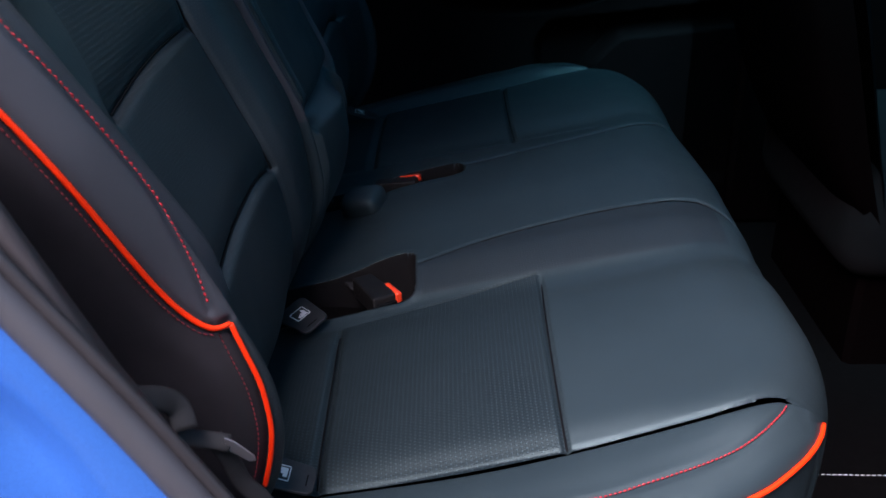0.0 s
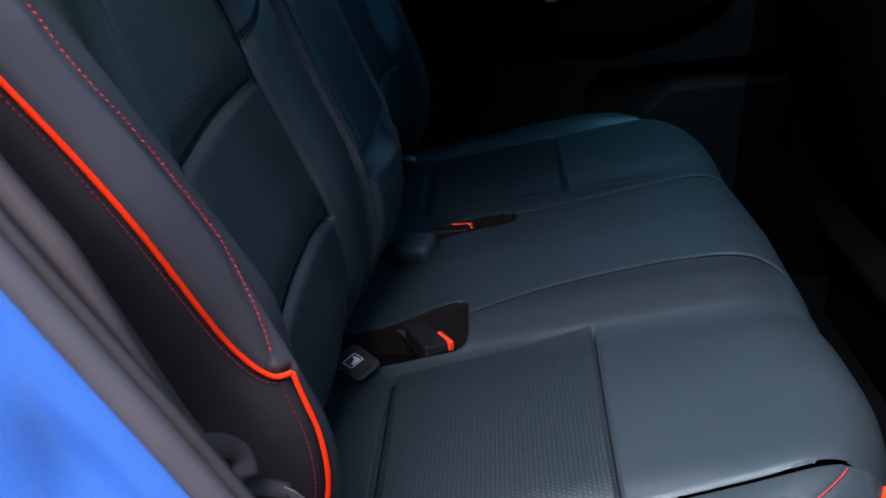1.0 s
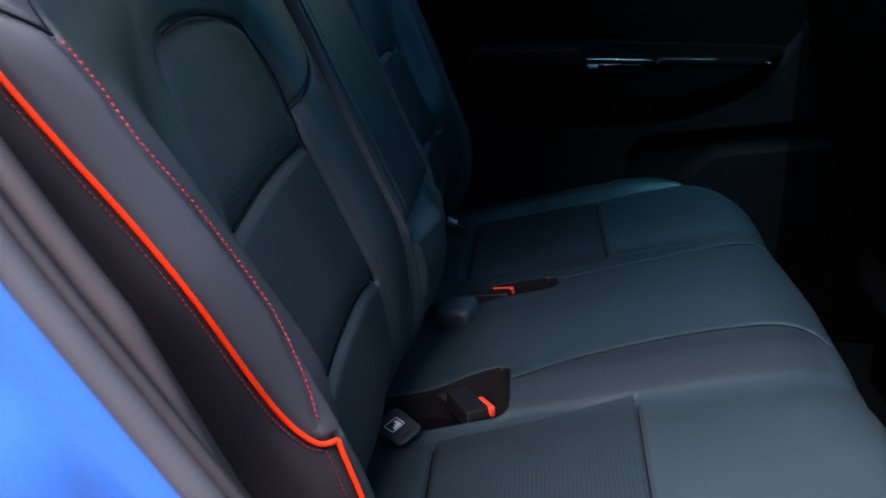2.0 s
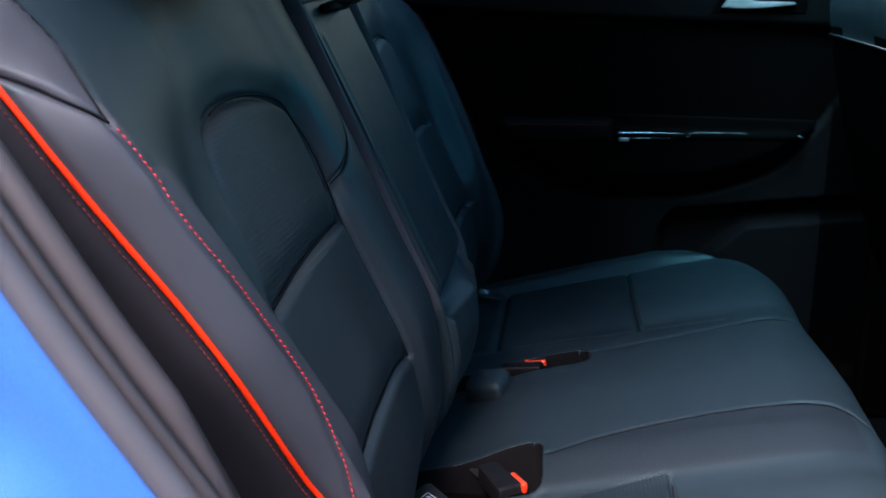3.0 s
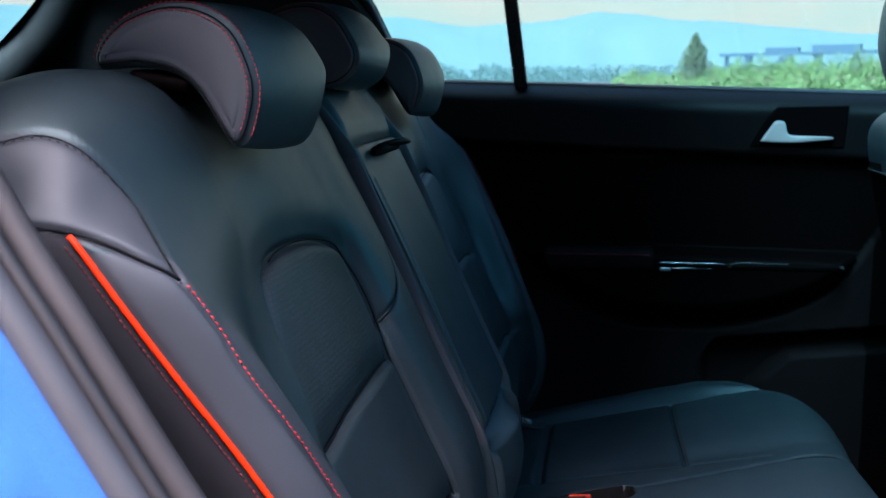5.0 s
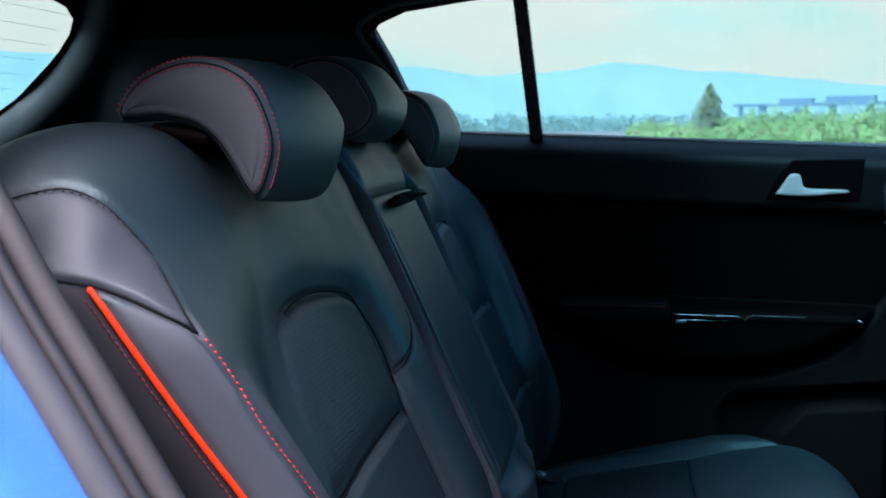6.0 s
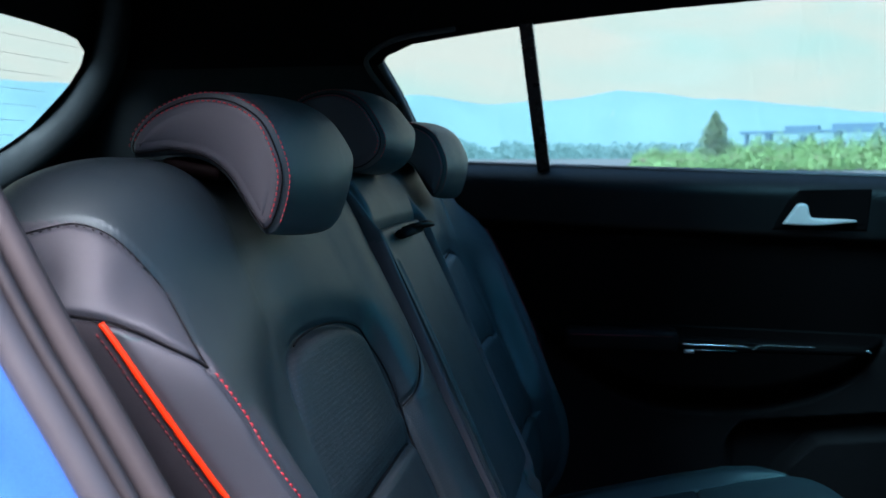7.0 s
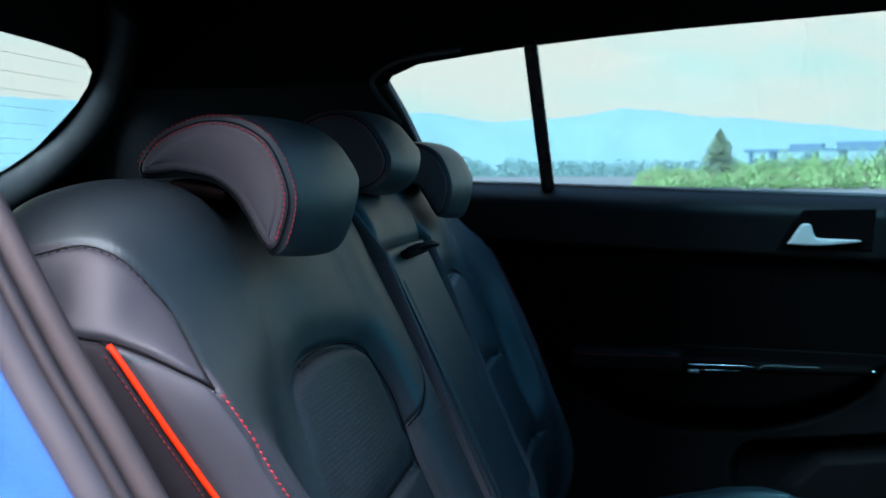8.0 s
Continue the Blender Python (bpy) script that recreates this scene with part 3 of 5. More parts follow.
# middle of the back: a surround and the folded-up armrest
def build_centre():
    rows = []
    for i, (x, z) in enumerate(BACK):
        zz = z if i <= TOP else 1.3
        out = ease(zz, [(0.64, 0.0), (0.78, 0.018), (0.85, 0.020), (1.20, 0.024), (1.30, 0.0)])
        well = ease(zz, [(0.64, 0.0), (0.80, 0.040), (0.835, 0.042), (0.852, 0.020), (0.862, 0.0), (1.190, 0.0), (1.197, 0.010), (1.204, 0.019), (1.214, 0.023), (1.23, 0.024), (1.26, 0.020), (1.30, 0.004)])
        rim = 0.35 if zz < 0.84 else min(1.0, 0.35 + (zz - 0.84) / 0.03)
        rows.append([(-0.1095, -0.06), (-0.1095, -0.012), (-0.1085, out * 0.7), (-0.106, out * 1.12), (-0.102, out * 1.12), (-0.099, well * 0.6 + out * 0.35), (-0.094, well * rim), (-0.050, well * (0.6 + 0.4 * rim)), (0.017, well * 1.08), (0.082, well * (0.6 + 0.4 * rim)), (0.126, well * rim),
                     (0.132, well * 0.6 + out * 0.35), (0.136, out * 1.35), (0.142, out * 1.35), (0.1455, out * 0.8), (0.1465, -0.012), (0.1465, -0.06)])
    V = placed(rows, 90, 1)
    ob = far_back
    sh = Sheet(V)
    z = sh.centres()[:, :, 2]
    y = sh.centres()[:, :, 1]
    which = np.where((z > 1.2), 1, np.where((z < 0.86), 2, 0))
    sh.panels(which, {0: ("surround", LEATHER_LIT, ""), 1: ("upper_pad", LEATHER, "smooth leather pad under the headrest"), 2: ("lower_pad", LEATHER, "rounded leather pad below the armrest")}, ob)
    arm = thing("folded_armrest", "black leather armrest folded up into the seat back", "armrest")
    prof = [(x, z) for x, z in BACK if 0.858 < z < 1.208 and x < 0.02]
    k = len(prof)
    rows = []
    for i, (x, z) in enumerate(prof):
        f = min(1.0, (k - 1 - i) / 3.0, i / 8.0)
        d = 0.004 + 0.022 * math.sqrt(max(0.0, 1 - (1 - f) ** 2)) + 0.003 * math.sin(math.pi * i / (k - 1))
        w, m = 0.1125 - 0.006 * (1 - f) - 0.003 * (z - 0.86) / 0.35, 0.0155
        rows.append([(m + a, b) for a, b in ((-w, -0.02), (-w - 0.001, d - 0.014), (-w + 0.003, d - 0.003), (-w + 0.012, d), (0, d + 0.003), (w - 0.012, d), (w - 0.003, d - 0.003), (w + 0.001, d - 0.014), (w, -0.02))])
    G = spline_rows(rows, 70)
    B = np.array(prof)
    sel = np.array([i for i, (x, z) in enumerate(BACK) if 0.858 < z < 1.208 and x < 0.02])
    V = np.empty((k, 70, 3))
    V[:, :, 0] = B[:, None, 0] + BN[sel][:, None, 0] * G[:, :, 1]
    V[:, :, 1] = G[:, :, 0]
    V[:, :, 2] = B[:, None, 1] + BN[sel][:, None, 1] * G[:, :, 1]
    sh = Sheet(V)
    for yy in (-0.083, 0.114):
        sh.groove(sh.snap([(-0.11 + 0.03, yy, 1.19), (-0.06 + 0.03, yy, 1.06), (0.03, yy, 0.87)])[0], 0.002, 0.002, 0.0005)
    sh.panels(np.zeros((k - 1, 69), int), {0: ("pad", LEATHER, "smooth black leather pad")}, arm)
    # pull strap at the top of the armrest; a black bar paints the slot's shade
    sweep("slot", [(-0.118, -0.050, 1.2045), (-0.118, 0.048, 1.2045)], [(0.008 * math.cos(a), 0.006 * math.sin(a)) for a in np.linspace(0, 2 * math.pi, 12, endpoint=False)], SHADE_BLACK, arm, "solid black bar for the slot's shade", axis=(0, 0, 1))
    strap = smooth_path([(-0.130, 0.002, 1.205), (-0.108, 0.010, 1.212), (-0.100, 0.026, 1.213), (-0.104, 0.040, 1.211), (-0.128, 0.046, 1.206)], 0.006)
    tube("pull_strap", strap, 0.0085, PLASTIC_SOFT, arm, "looped black pull strap", 10, None, 0.45)
    return ob


build_centre()

# ---- the cushion ----
SEAT = smooth_path([(0.514, 0.500), (0.526, 0.600), (0.531, 0.670), (0.524, 0.715), (0.500, 0.744), (0.458, 0.751), (0.400, 0.739), (0.280, 0.714), (0.140, 0.683), (0.075, 0.668), (0.020, 0.656), (-0.06, 0.640)], 0.0022)
ST = np.gradient(SEAT, axis=0)
ST /= np.linalg.norm(ST, axis=1, keepdims=True)
SN = np.stack([-ST[:, 1], ST[:, 0]], axis=1) * -1.0


NEAR_SEAM = [(0.066, -0.514, 0.662), (0.184, -0.52, 0.687), (0.279, -0.517, 0.708), (0.372, -0.511, 0.732), (0.424, -0.504, 0.744), (0.444, -0.498, 0.745), (0.464, -0.495, 0.744), (0.484, -0.495, 0.735), (0.5, -0.493, 0.718)]


def build_near_bolster(ob, seam):
    """Padded edge between the panel seam and the piping that runs round the outer corner."""
    edge = smooth_path([(0.0, -0.604, 0.640), (0.08, -0.618, 0.652), (0.20, -0.624, 0.672), (0.30, -0.612, 0.688), (0.36, -0.596, 0.697), (0.425, -0.567, 0.704), (0.452, -0.550, 0.709), (0.476, -0.529, 0.713), (0.491, -0.510, 0.716), (0.499, -0.494, 0.718)], 0.004)
    n = 150

    def even(P):
        d = np.concatenate([[0], np.cumsum(np.linalg.norm(np.diff(P, axis=0), axis=1))])
        s = np.linspace(0, d[-1], n)
        return np.stack([np.interp(s, d, P[:, k]) for k in range(3)], axis=1)

    A, C = even(seam), even(edge)
    rows = []
    for a, c in zip(A, C):
        w = c - a
        g = np.linalg.norm(w)
        up = np.array([0.0, 0.0, 1.0])
        out = np.array([w[0], w[1], 0.0]) / max(np.hypot(w[0], w[1]), 1e-4)
        rows.append([a - out * 0.010 - up * 0.016, a - up * 0.004, a + w * 0.08 + up * 0.0016, a + w * 0.30 + up * (0.0016 + 0.07 * g), a + w * 0.55 + up * 0.115 * g, a + w * 0.80 + up * 0.115 * g + out * 0.02 * g,
                     a + w * 0.95 + up * 0.06 * g + out * 0.02 * g, c, c - up * 0.012 - out * 0.004, c - up * 0.06 - out * 0.002, c - up * 0.20 - out * 0.012])
    G = np.array([catmull_rows(r, 8) for r in rows])
    k = np.exp(-0.5 * (np.arange(-9, 10) / 3.0) ** 2)
    k /= k.sum()
    pad = np.concatenate([np.repeat(G[:1], 9, 0), G, np.repeat(G[-1:], 9, 0)])
    V = sum(w * pad[i:i + n] for i, w in enumerate(k))
    V[-9:] = G[-9:]
    sh = Sheet(V)
    if sh.N[n // 2, V.shape[1] // 2, 2] < 0:
        V = V[::-1].copy()
        sh = Sheet(V)
    stitch = [(0.10, -0.574, 0.69), (0.272, -0.581, 0.724), (0.338, -0.571, 0.732), (0.400, -0.553, 0.738), (0.432, -0.535, 0.740), (0.455, -0.512, 0.741), (0.465, -0.498, 0.742)]
    P, N = sh.snap(stitch)
    sh.groove(P, 0.0010, 0.0022, 0.0003)
    sh.panels(np.zeros((V.shape[0] - 1, V.shape[1] - 1), int), {0: ("side_bolster", LEATHER, "smooth padded side bolster")}, ob)
    stitches(P, N, 0.0040, 0.0030, 0.0009, THREAD, ob, label="red top stitching")
    tube("piping", even(edge) + np.array([0.0008, -0.0012, 0.0004]), 0.0023, PIPING, ob, "bright orange-red piping", 10)


def catmull_rows(pts, each):
    """Catmull-Rom with the same number of steps in each span."""
    P = np.array(pts, float)
    Q = np.vstack([2 * P[0] - P[1], P, 2 * P[-1] - P[-2]])
    t = np.arange(each)[:, None] / each
    out = []
    for i in range(1, len(Q) - 2):
        a, b, c, d = Q[i - 1], Q[i], Q[i + 1], Q[i + 2]
        out.append(0.5 * (2 * b + (c - a) * t + (2 * a - 5 * b + 4 * c - d) * t * t + (3 * b - a - 3 * c + d) * t ** 3))
    return np.vstack(out + [P[-1:]])


def build_cushion():
    rows = []
    for (x, z), i in zip(SEAT, range(len(SEAT))):
        back = ease(x, [(-0.06, 0.0), (0.05, 0.15), (0.12, 1.0), (0.40, 1.0), (0.47, 0.5), (0.52, 0.2)])
        side = ease(x, [(-0.06, 0.3), (0.10, 1.0), (0.40, 1.0), (0.46, 0.7), (0.52, 0.3)])
        out = ease(x, [(-0.06, 0.600), (0.05, 0.618), (0.25, 0.634), (0.33, 0.628), (0.38, 0.616), (0.42, 0.601), (0.45, 0.580), (0.48, 0.552), (0.50, 0.535), (0.53, 0.53)])
        if z < 0.74 and x > 0.48:
            out = 0.540 - 0.02 * min(1, (0.74 - z) / 0.1)
        st, cr, se = out - 0.050, out - 0.078, 0.516 if x < 0.40 else 0.516 - 0.02 * min(1, (x - 0.40) / 0.1)
        cr = max(cr, se + 0.012)
        st = max(st, cr + 0.01)
        tuck = ease(x, [(0.36, 0.0), (0.43, 0.006), (0.47, 0.014), (0.53, 0.014)])
        half = [(out - 0.012, -0.16), (out, -0.06), (out - 0.004, -0.014), (st + 0.02, 0.002 * side - tuck), (st, 0.008 * side - tuck), (cr, 0.009 * side - tuck), (se + 0.005, -0.003 - tuck * 0.8), (se - 0.004, -0.003), (se - 0.030, 0.004), (0.43, 0.006),
                (0.36, 0.007), (0.29, 0.006), (0.248, 0.002), (0.226, 0.003)]
        left = [(-a, d) for a, d in half] + [(-0.205, 0.011 * back), (-0.165, 0.020 * back)]
        right = [(a + (0.006 if a > 0.4 else 0.0), d) for a, d in half][::-1]
        rows.append(left + [(-0.130, 0.019 * back), (-0.06, 0.019 * back), (0.02, 0.020 * back), (0.10, 0.017 * back), (0.150, 0.013 * back), (0.190, 0.009 * back)] + right)
    G = spline_rows(soften(rows, 9), 480)
    V = np.empty((len(SEAT), 480, 3))
    V[:, :, 0] = SEAT[:, None, 0] + SN[:, None, 0] * G[:, :, 1]
    V[:, :, 1] = G[:, :, 0]
    V[:, :, 2] = SEAT[:, None, 1] + SN[:, None, 1] * G[:, :, 1]
    # the front edge is drawn back towards both ends
    fr = np.clip((V[:, :, 0] - 0.30) / 0.2, 0, 1)
    yy = np.abs(V[:, :, 1])
    V[:, :, 0] -= fr * 0.060 * np.clip((yy - 0.36) / 0.20, 0, 1.2) ** 2
    V[:, :, 0] += fr * 0.008 * np.clip(1 - yy / 0.25, 0, 1)
    # the near edge of the panels ends exactly along its seam
    rim = smooth_path(NEAR_SEAM, 0.004)
    cut = []
    for i in range(len(SEAT)):
        goal = np.interp(V[i, :240, 0], rim[:, 0], rim[:, 1])
        j = int(np.argmin(np.abs(V[i, :240, 1] - goal)))
        V[i, j, 1] = goal[j]
        cut.append(j)
    ob = thing("bench_seat", "black leather rear bench cushion with perforated inserts and orange piping", "car seat")
    sh = Sheet(V)
    S = {}
    curves = dict(
        near_cross=[(0.279, -0.516, 0.714), (0.281, -0.36, 0.714), (0.284, -0.213, 0.714)],
        far_cross=[(0.284, 0.213, 0.714), (0.281, 0.36, 0.714), (0.281, 0.52, 0.714)],
        near_side=NEAR_SEAM + [(0.506, -0.492, 0.68), (0.500, -0.492, 0.60)],
        far_side=[(0.066, 0.516, 0.667), (0.184, 0.522, 0.693), (0.372, 0.516, 0.734), (0.44, 0.510, 0.750), (0.474, 0.525, 0.750)],
        near_centre=[(0.147, -0.158, 0.709), (0.22, -0.131, 0.721), (0.321, -0.116, 0.742), (0.388, -0.112, 0.756), (0.448, -0.110, 0.763), (0.485, -0.115, 0.760), (0.512, -0.137, 0.745), (0.532, -0.145, 0.70), (0.532, -0.15, 0.62)],
        far_centre=[(0.205, 0.141, 0.711), (0.269, 0.148, 0.730), (0.351, 0.160, 0.748), (0.459, 0.184, 0.760), (0.496, 0.195, 0.755), (0.525, 0.19, 0.735), (0.538, 0.185, 0.69), (0.538, 0.18, 0.62)],
        near_rear=[(0.067, -0.51, 0.667), (0.066, -0.36, 0.667), (0.064, -0.245, 0.666)],
        far_rear=[(0.064, 0.245, 0.666), (0.066, 0.36, 0.667), (0.067, 0.51, 0.667)],
        near_inner=[(0.064, -0.243, 0.668), (0.186, -0.231, 0.693), (0.280, -0.214, 0.714)],
        far_inner=[(0.064, 0.243, 0.668), (0.186, 0.231, 0.693), (0.284, 0.213, 0.714), (0.40, 0.205, 0.74)],)
    for key, pts in curves.items():
        S[key] = sh.snap(pts)
    for key, depth, width, swell in (("near_cross", 0.0046, 0.0026, 0.0), ("far_cross", 0.0052, 0.0034, 0.0), ("near_side", 0.0020, 0.0030, 0.0), ("far_side", 0.0036, 0.0050, 0.0),
                                     ("near_centre", 0.0030, 0.0024, 0.0), ("far_centre", 0.0030, 0.0026, 0.0), ("near_rear", 0.0065, 0.0045, 0.0), ("far_rear", 0.008, 0.006, 0.0),
                                     ("near_inner", 0.0010, 0.002, 0.0), ("far_inner", 0.002, 0.003, 0.0)):
        sh.groove(S[key][0], depth, width, swell, fade=(0.90, 1.0) if key in ("near_cross", "near_rear") else None)
    for key in ("near_centre", "far_centre"):
        P = S[key][0]
        sh.groove(P[(P[:, 0] > 0.43) & (P[:, 2] > 0.68)], 0.0030, 0.0045, 0.0)
    # wells for the belt buckles
    X, Yv = V[:, :, 0], V[:, :, 1]

    def well(x0, x1, y0, y1, r, depth):
        cx, cy, hx, hy = (x0 + x1) / 2, (y0 + y1) / 2, (x1 - x0) / 2 - r, (y1 - y0) / 2 - r
        d = np.hypot(np.maximum(np.abs(X - cx) - hx, 0), np.maximum(np.abs(Yv - cy) - hy, 0)) - r
        sh.press[:] += -depth * np.clip(0.5 - d / 0.008, 0, 1) ** 1.0 * (V[:, :, 2] > 0.55) + 0.0012 * np.exp(-((d - 0.007) / 0.005) ** 2) * (V[:, :, 2] > 0.55)
        return d

    d1 = well(-0.03, 0.140, -0.214, -0.128, 0.013, 0.060)
    d2 = well(0.0, 0.202, 0.104, 0.150, 0.016, 0.055)
    c = sh.centres()
    x, y, z = c[:, :, 0], c[:, :, 1], c[:, :, 2]
    which = np.zeros(x.shape, int)
    up = z > 0.60
    for s, k in ((-1, 1), (1, 3)):
        yy = y * s
        ins = (yy > 0.213 + np.clip(0.284 - x, 0, 1) * 0.14) & (yy < (0.53 if s < 0 else 0.516)) & up
        which[ins & (x > 0.065) & (x <= 0.282)] = k
        which[ins & (x > 0.282) & (x < 0.47)] = k + 1
        which[(yy > 0.245) & (yy < 0.55) & (x <= 0.065)] = 6 if s < 0 else 9
        if s > 0:
            which[yy >= 0.516] = 10
    which[(y < np.interp(x, [0.147, 0.22, 0.321, 0.45], [-0.158, -0.131, -0.116, -0.110])) & (y > -0.215) & np.isin(which, (0, 2)) & (x < 0.49) & up] = 7
    which[(y < np.interp(x, [0.30, 0.45], [-0.118, -0.110])) & (which == 0) & (x >= 0.30) & up] = 2
    # the near bolster is a piece of its own, sewn on below the edge of the panels
    for i in range(len(SEAT) - 1):
        which[i, :min(cut[i], cut[i + 1])] = 5
    # well walls and floor turn near-black: the shade of a deeper recess, painted
    dm = np.minimum(d1, d2)
    dm = (dm[:-1, :-1] + dm[1:, 1:]) / 2
    which[(dm < 0.0045) & up & (y < 0)] = 8
    which[(dm < 0.0045) & up & (y > 0)] = 11
    sh.panels(which, {0: ("centre_panel", LEATHER, "smooth black leather middle"), 1: ("perforated_insert", LEATHER_DOTS, "perforated black leather insert"), 2: ("front_panel", LEATHER, "smooth leather front panel"),
                      3: ("perforated_insert", LEATHER_DOTS, "perforated black leather insert"), 4: ("front_panel", LEATHER, "smooth leather front panel"),
                      6: ("rear_strip", LEATHER_DOTS, "perforated strip along the back edge"), 7: ("inner_strip", LEATHER_FINE, "perforated raised strip"), 8: ("buckle_well", CLOTH, "belt buckle recess with its shade put into the colour"), 9: ("rear_strip", LEATHER_DOTS, "perforated strip along the back edge"),
                      10: ("side_bolster", LEATHER, "smooth padded side bolster"), 11: ("buckle_well", CLOTH, "belt buckle recess with its shade put into the colour")}, ob)
    build_near_bolster(ob, smooth_path([(0.0, -0.512, 0.648)] + NEAR_SEAM, 0.004))
    # dark cords put crease shade along the cushion seams
    for key in ("near_cross", "far_cross", "near_centre", "far_centre", "near_rear"):
        P, N = S[key]
        if key in ("near_cross", "near_rear"):
            P, N = P[:-6], N[:-6]
        tube("seam", P - N * (0.0016 if "centre" in key else 0.0030), 0.0008, SHADE_BLACK, ob, "", 6, N)
    return ob


build_cushion()


# ---- headrests ----
def build_headrest(y0, width, profile, label, double=True):
    ob = thing("headrest", label, "headrest", group="rear headrests")
    P = smooth_path(profile + [profile[0]], 0.006)[:-1]
    n = len(P)
    cen = P.mean(0)
    r = 0.018
    ys, ins = [], []
    for a in np.linspace(0, math.pi / 2, 7):
        ys.append(r * (1 - math.cos(a)) * 0.45)
        ins.append(0.012 * (1 - math.sin(a)))
    body = np.linspace(ys[-1], width - ys[-1] * 4.5, 26)
    ally = ys + list(body[1:-1]) + [width - v * 4.5 for v in ys[::-1]]
    alli = ins + [0] * len(body[1:-1]) + [v * 2.6 for v in ins[::-1]]
    T = np.roll(P, -1, 0) - np.roll(P, 1, 0)
    T /= np.linalg.norm(T, axis=1, keepdims=True)
    nor = np.stack([T[:, 1], -T[:, 0]], axis=1)
    if ((P - cen) * nor).sum() < 0:
        nor = -nor
    V = np.empty((n + 1, len(ally), 3))
    front = np.clip((P[:, 0] - P[:, 0].min()) / np.ptp(P[:, 0]), 0, 1)
    for j, (yy, ii) in enumerate(zip(ally, alli)):
        f = 2 * yy / width - 1
        # the front swells in the middle and its lower corners are rounded
        lo = np.clip((P[:, 1].max() - P[:, 1]) / np.ptp(P[:, 1]), 0, 1)
        low = lo ** 2 * (3 - 2 * lo) * front ** 2 * (3 - 2 * front)
        hi = (1 - lo) ** 2 * (1 + 2 * lo)
        q = P - nor * ii + np.stack([front ** 2 * (3 - 2 * front) * (0.014 * (1 - f * f) - 0.012 * max(0.0, f) ** 6), low * 0.075 * np.abs(f) ** 2.4 * (1 if f > 0 else 0.10)], axis=1)
        q[:, 1] -= hi * 0.028 * np.abs(f) ** 3 * (1 if f > 0 else 0.15)
        V[:n, j, 0], V[:n, j, 1], V[:n, j, 2] = q[:, 0], y0 + yy, q[:, 1]
    V[n] = V[0]
    sh = Sheet(V)
    if (sh.N[:, 10, 0] * (V[:, 10, 0] - cen[0]) + sh.N[:, 10, 2] * (V[:, 10, 2] - cen[1])).sum() < 0:
        V = V[::-1].copy()
        sh = Sheet(V)
        nor = np.roll(nor[::-1], 1, 0)
    C = V.shape[1]
    # seam just round the corner from the side face
    path = V[:, 4].copy()
    sh.groove(path, 0.0020, 0.0018, 0.0004)
    sh.groove(V[:, 3].copy(), 0.0014, 0.0014, 0.0)
    # a black cord paints the shade inside this seam
    tube("seam", V[:, 3] - sh.N[:, 3] * 0.0008, 0.0007, SHADE_BLACK, ob, "", 6)
    which = np.zeros((V.shape[0] - 1, C - 1), int)
    # the side panel's rolled rim reaches to the seam
    which[:, :3] = 1
    sh.panels(which, {0: ("cover", LEATHER, "smooth black leather cover"), 1: ("side_rim", LEATHER_LIT, "rolled leather rim of the side panel")}, ob)
    F = sh.final()
    # side faces, slightly domed
    for col, sgn, nm in ((0, -1, "side_panel"), (C - 1, 1, "side_panel")):
        ring = F[:n, col]
        tip, rear = int(ring[:, 2].argmin()), int(ring[:, 0].argmin())
        ahead = [(tip + i) % n for i in range((rear - tip) % n + 1)]
        behind = [(tip - i) % n for i in range((tip - rear) % n + 1)]
        m, rows = 90, 10
        arcs = []
        for idx in (ahead, behind):
            c = ring[idx]
            d = np.concatenate([[0], np.cumsum(np.linalg.norm(np.diff(c, axis=0), axis=1))])
            arcs.append(np.stack([np.interp(np.linspace(0, d[-1], m), d, c[:, k]) for k in range(3)], axis=1))
        VV = []
        for q in range(rows + 1):
            u = q / rows
            line = arcs[0][1:-1] * (1 - u) + arcs[1][1:-1] * u
            line[:, 1] += sgn * 0.0012 * (1 - (2 * u - 1) ** 2)
            VV.append(line)
        w = m - 2
        first, last = (rows + 1) * w, (rows + 1) * w + 1
        VV = np.vstack(VV + [arcs[0][:1], arcs[0][-1:]])
        F2 = []
        for q in range(rows):
            for i in range(w - 1):
                a = q * w + i
                F2.append((a, a + 1, a + 1 + w, a + w))
            F2.append((first, q * w, q * w + w))
            F2.append((q * w + w - 1, last, q * w + 2 * w - 1))
        if sgn > 0:
            F2 = [f[::-1] for f in F2]
        mesh_object(nm, VV, F2, LEATHER_LIT, ob, "smooth leather side panel")
    if double:
        # threads run over the top and the front, not along the underside
        for side in (True, False):
            if side:
                pth = F[:, 2]
                nn = sh.N[:, 5].copy()
            else:
                pth = F[:, 5]
                nn = sh.N[:, 5]
            top = [i for i in range(len(pth)) if nn[i, 2] > -0.35 or nn[i, 0] > 0.55]
            # one unbroken run
            runs, cur = [], [top[0]]
            for a, b2 in zip(top[:-1], top[1:]):
                if b2 == a + 1:
                    cur.append(b2)
                else:
                    runs.append(cur)
                    cur = [b2]
            runs.append(cur)
            for run in runs:
                if len(run) > 8:
                    stitches(pth[run], np.tile([0.0, -1.0, 0.0], (len(run), 1)) if side else nn[run], 0.0046, 0.0031, 0.0006, THREAD, ob, label="dark red double stitching")
    for yy in (y0 + width * 0.30, y0 + width * 0.70):
        x = P[:, 0].min() * 0.45 + P[:, 0].max() * 0.55 - 0.03
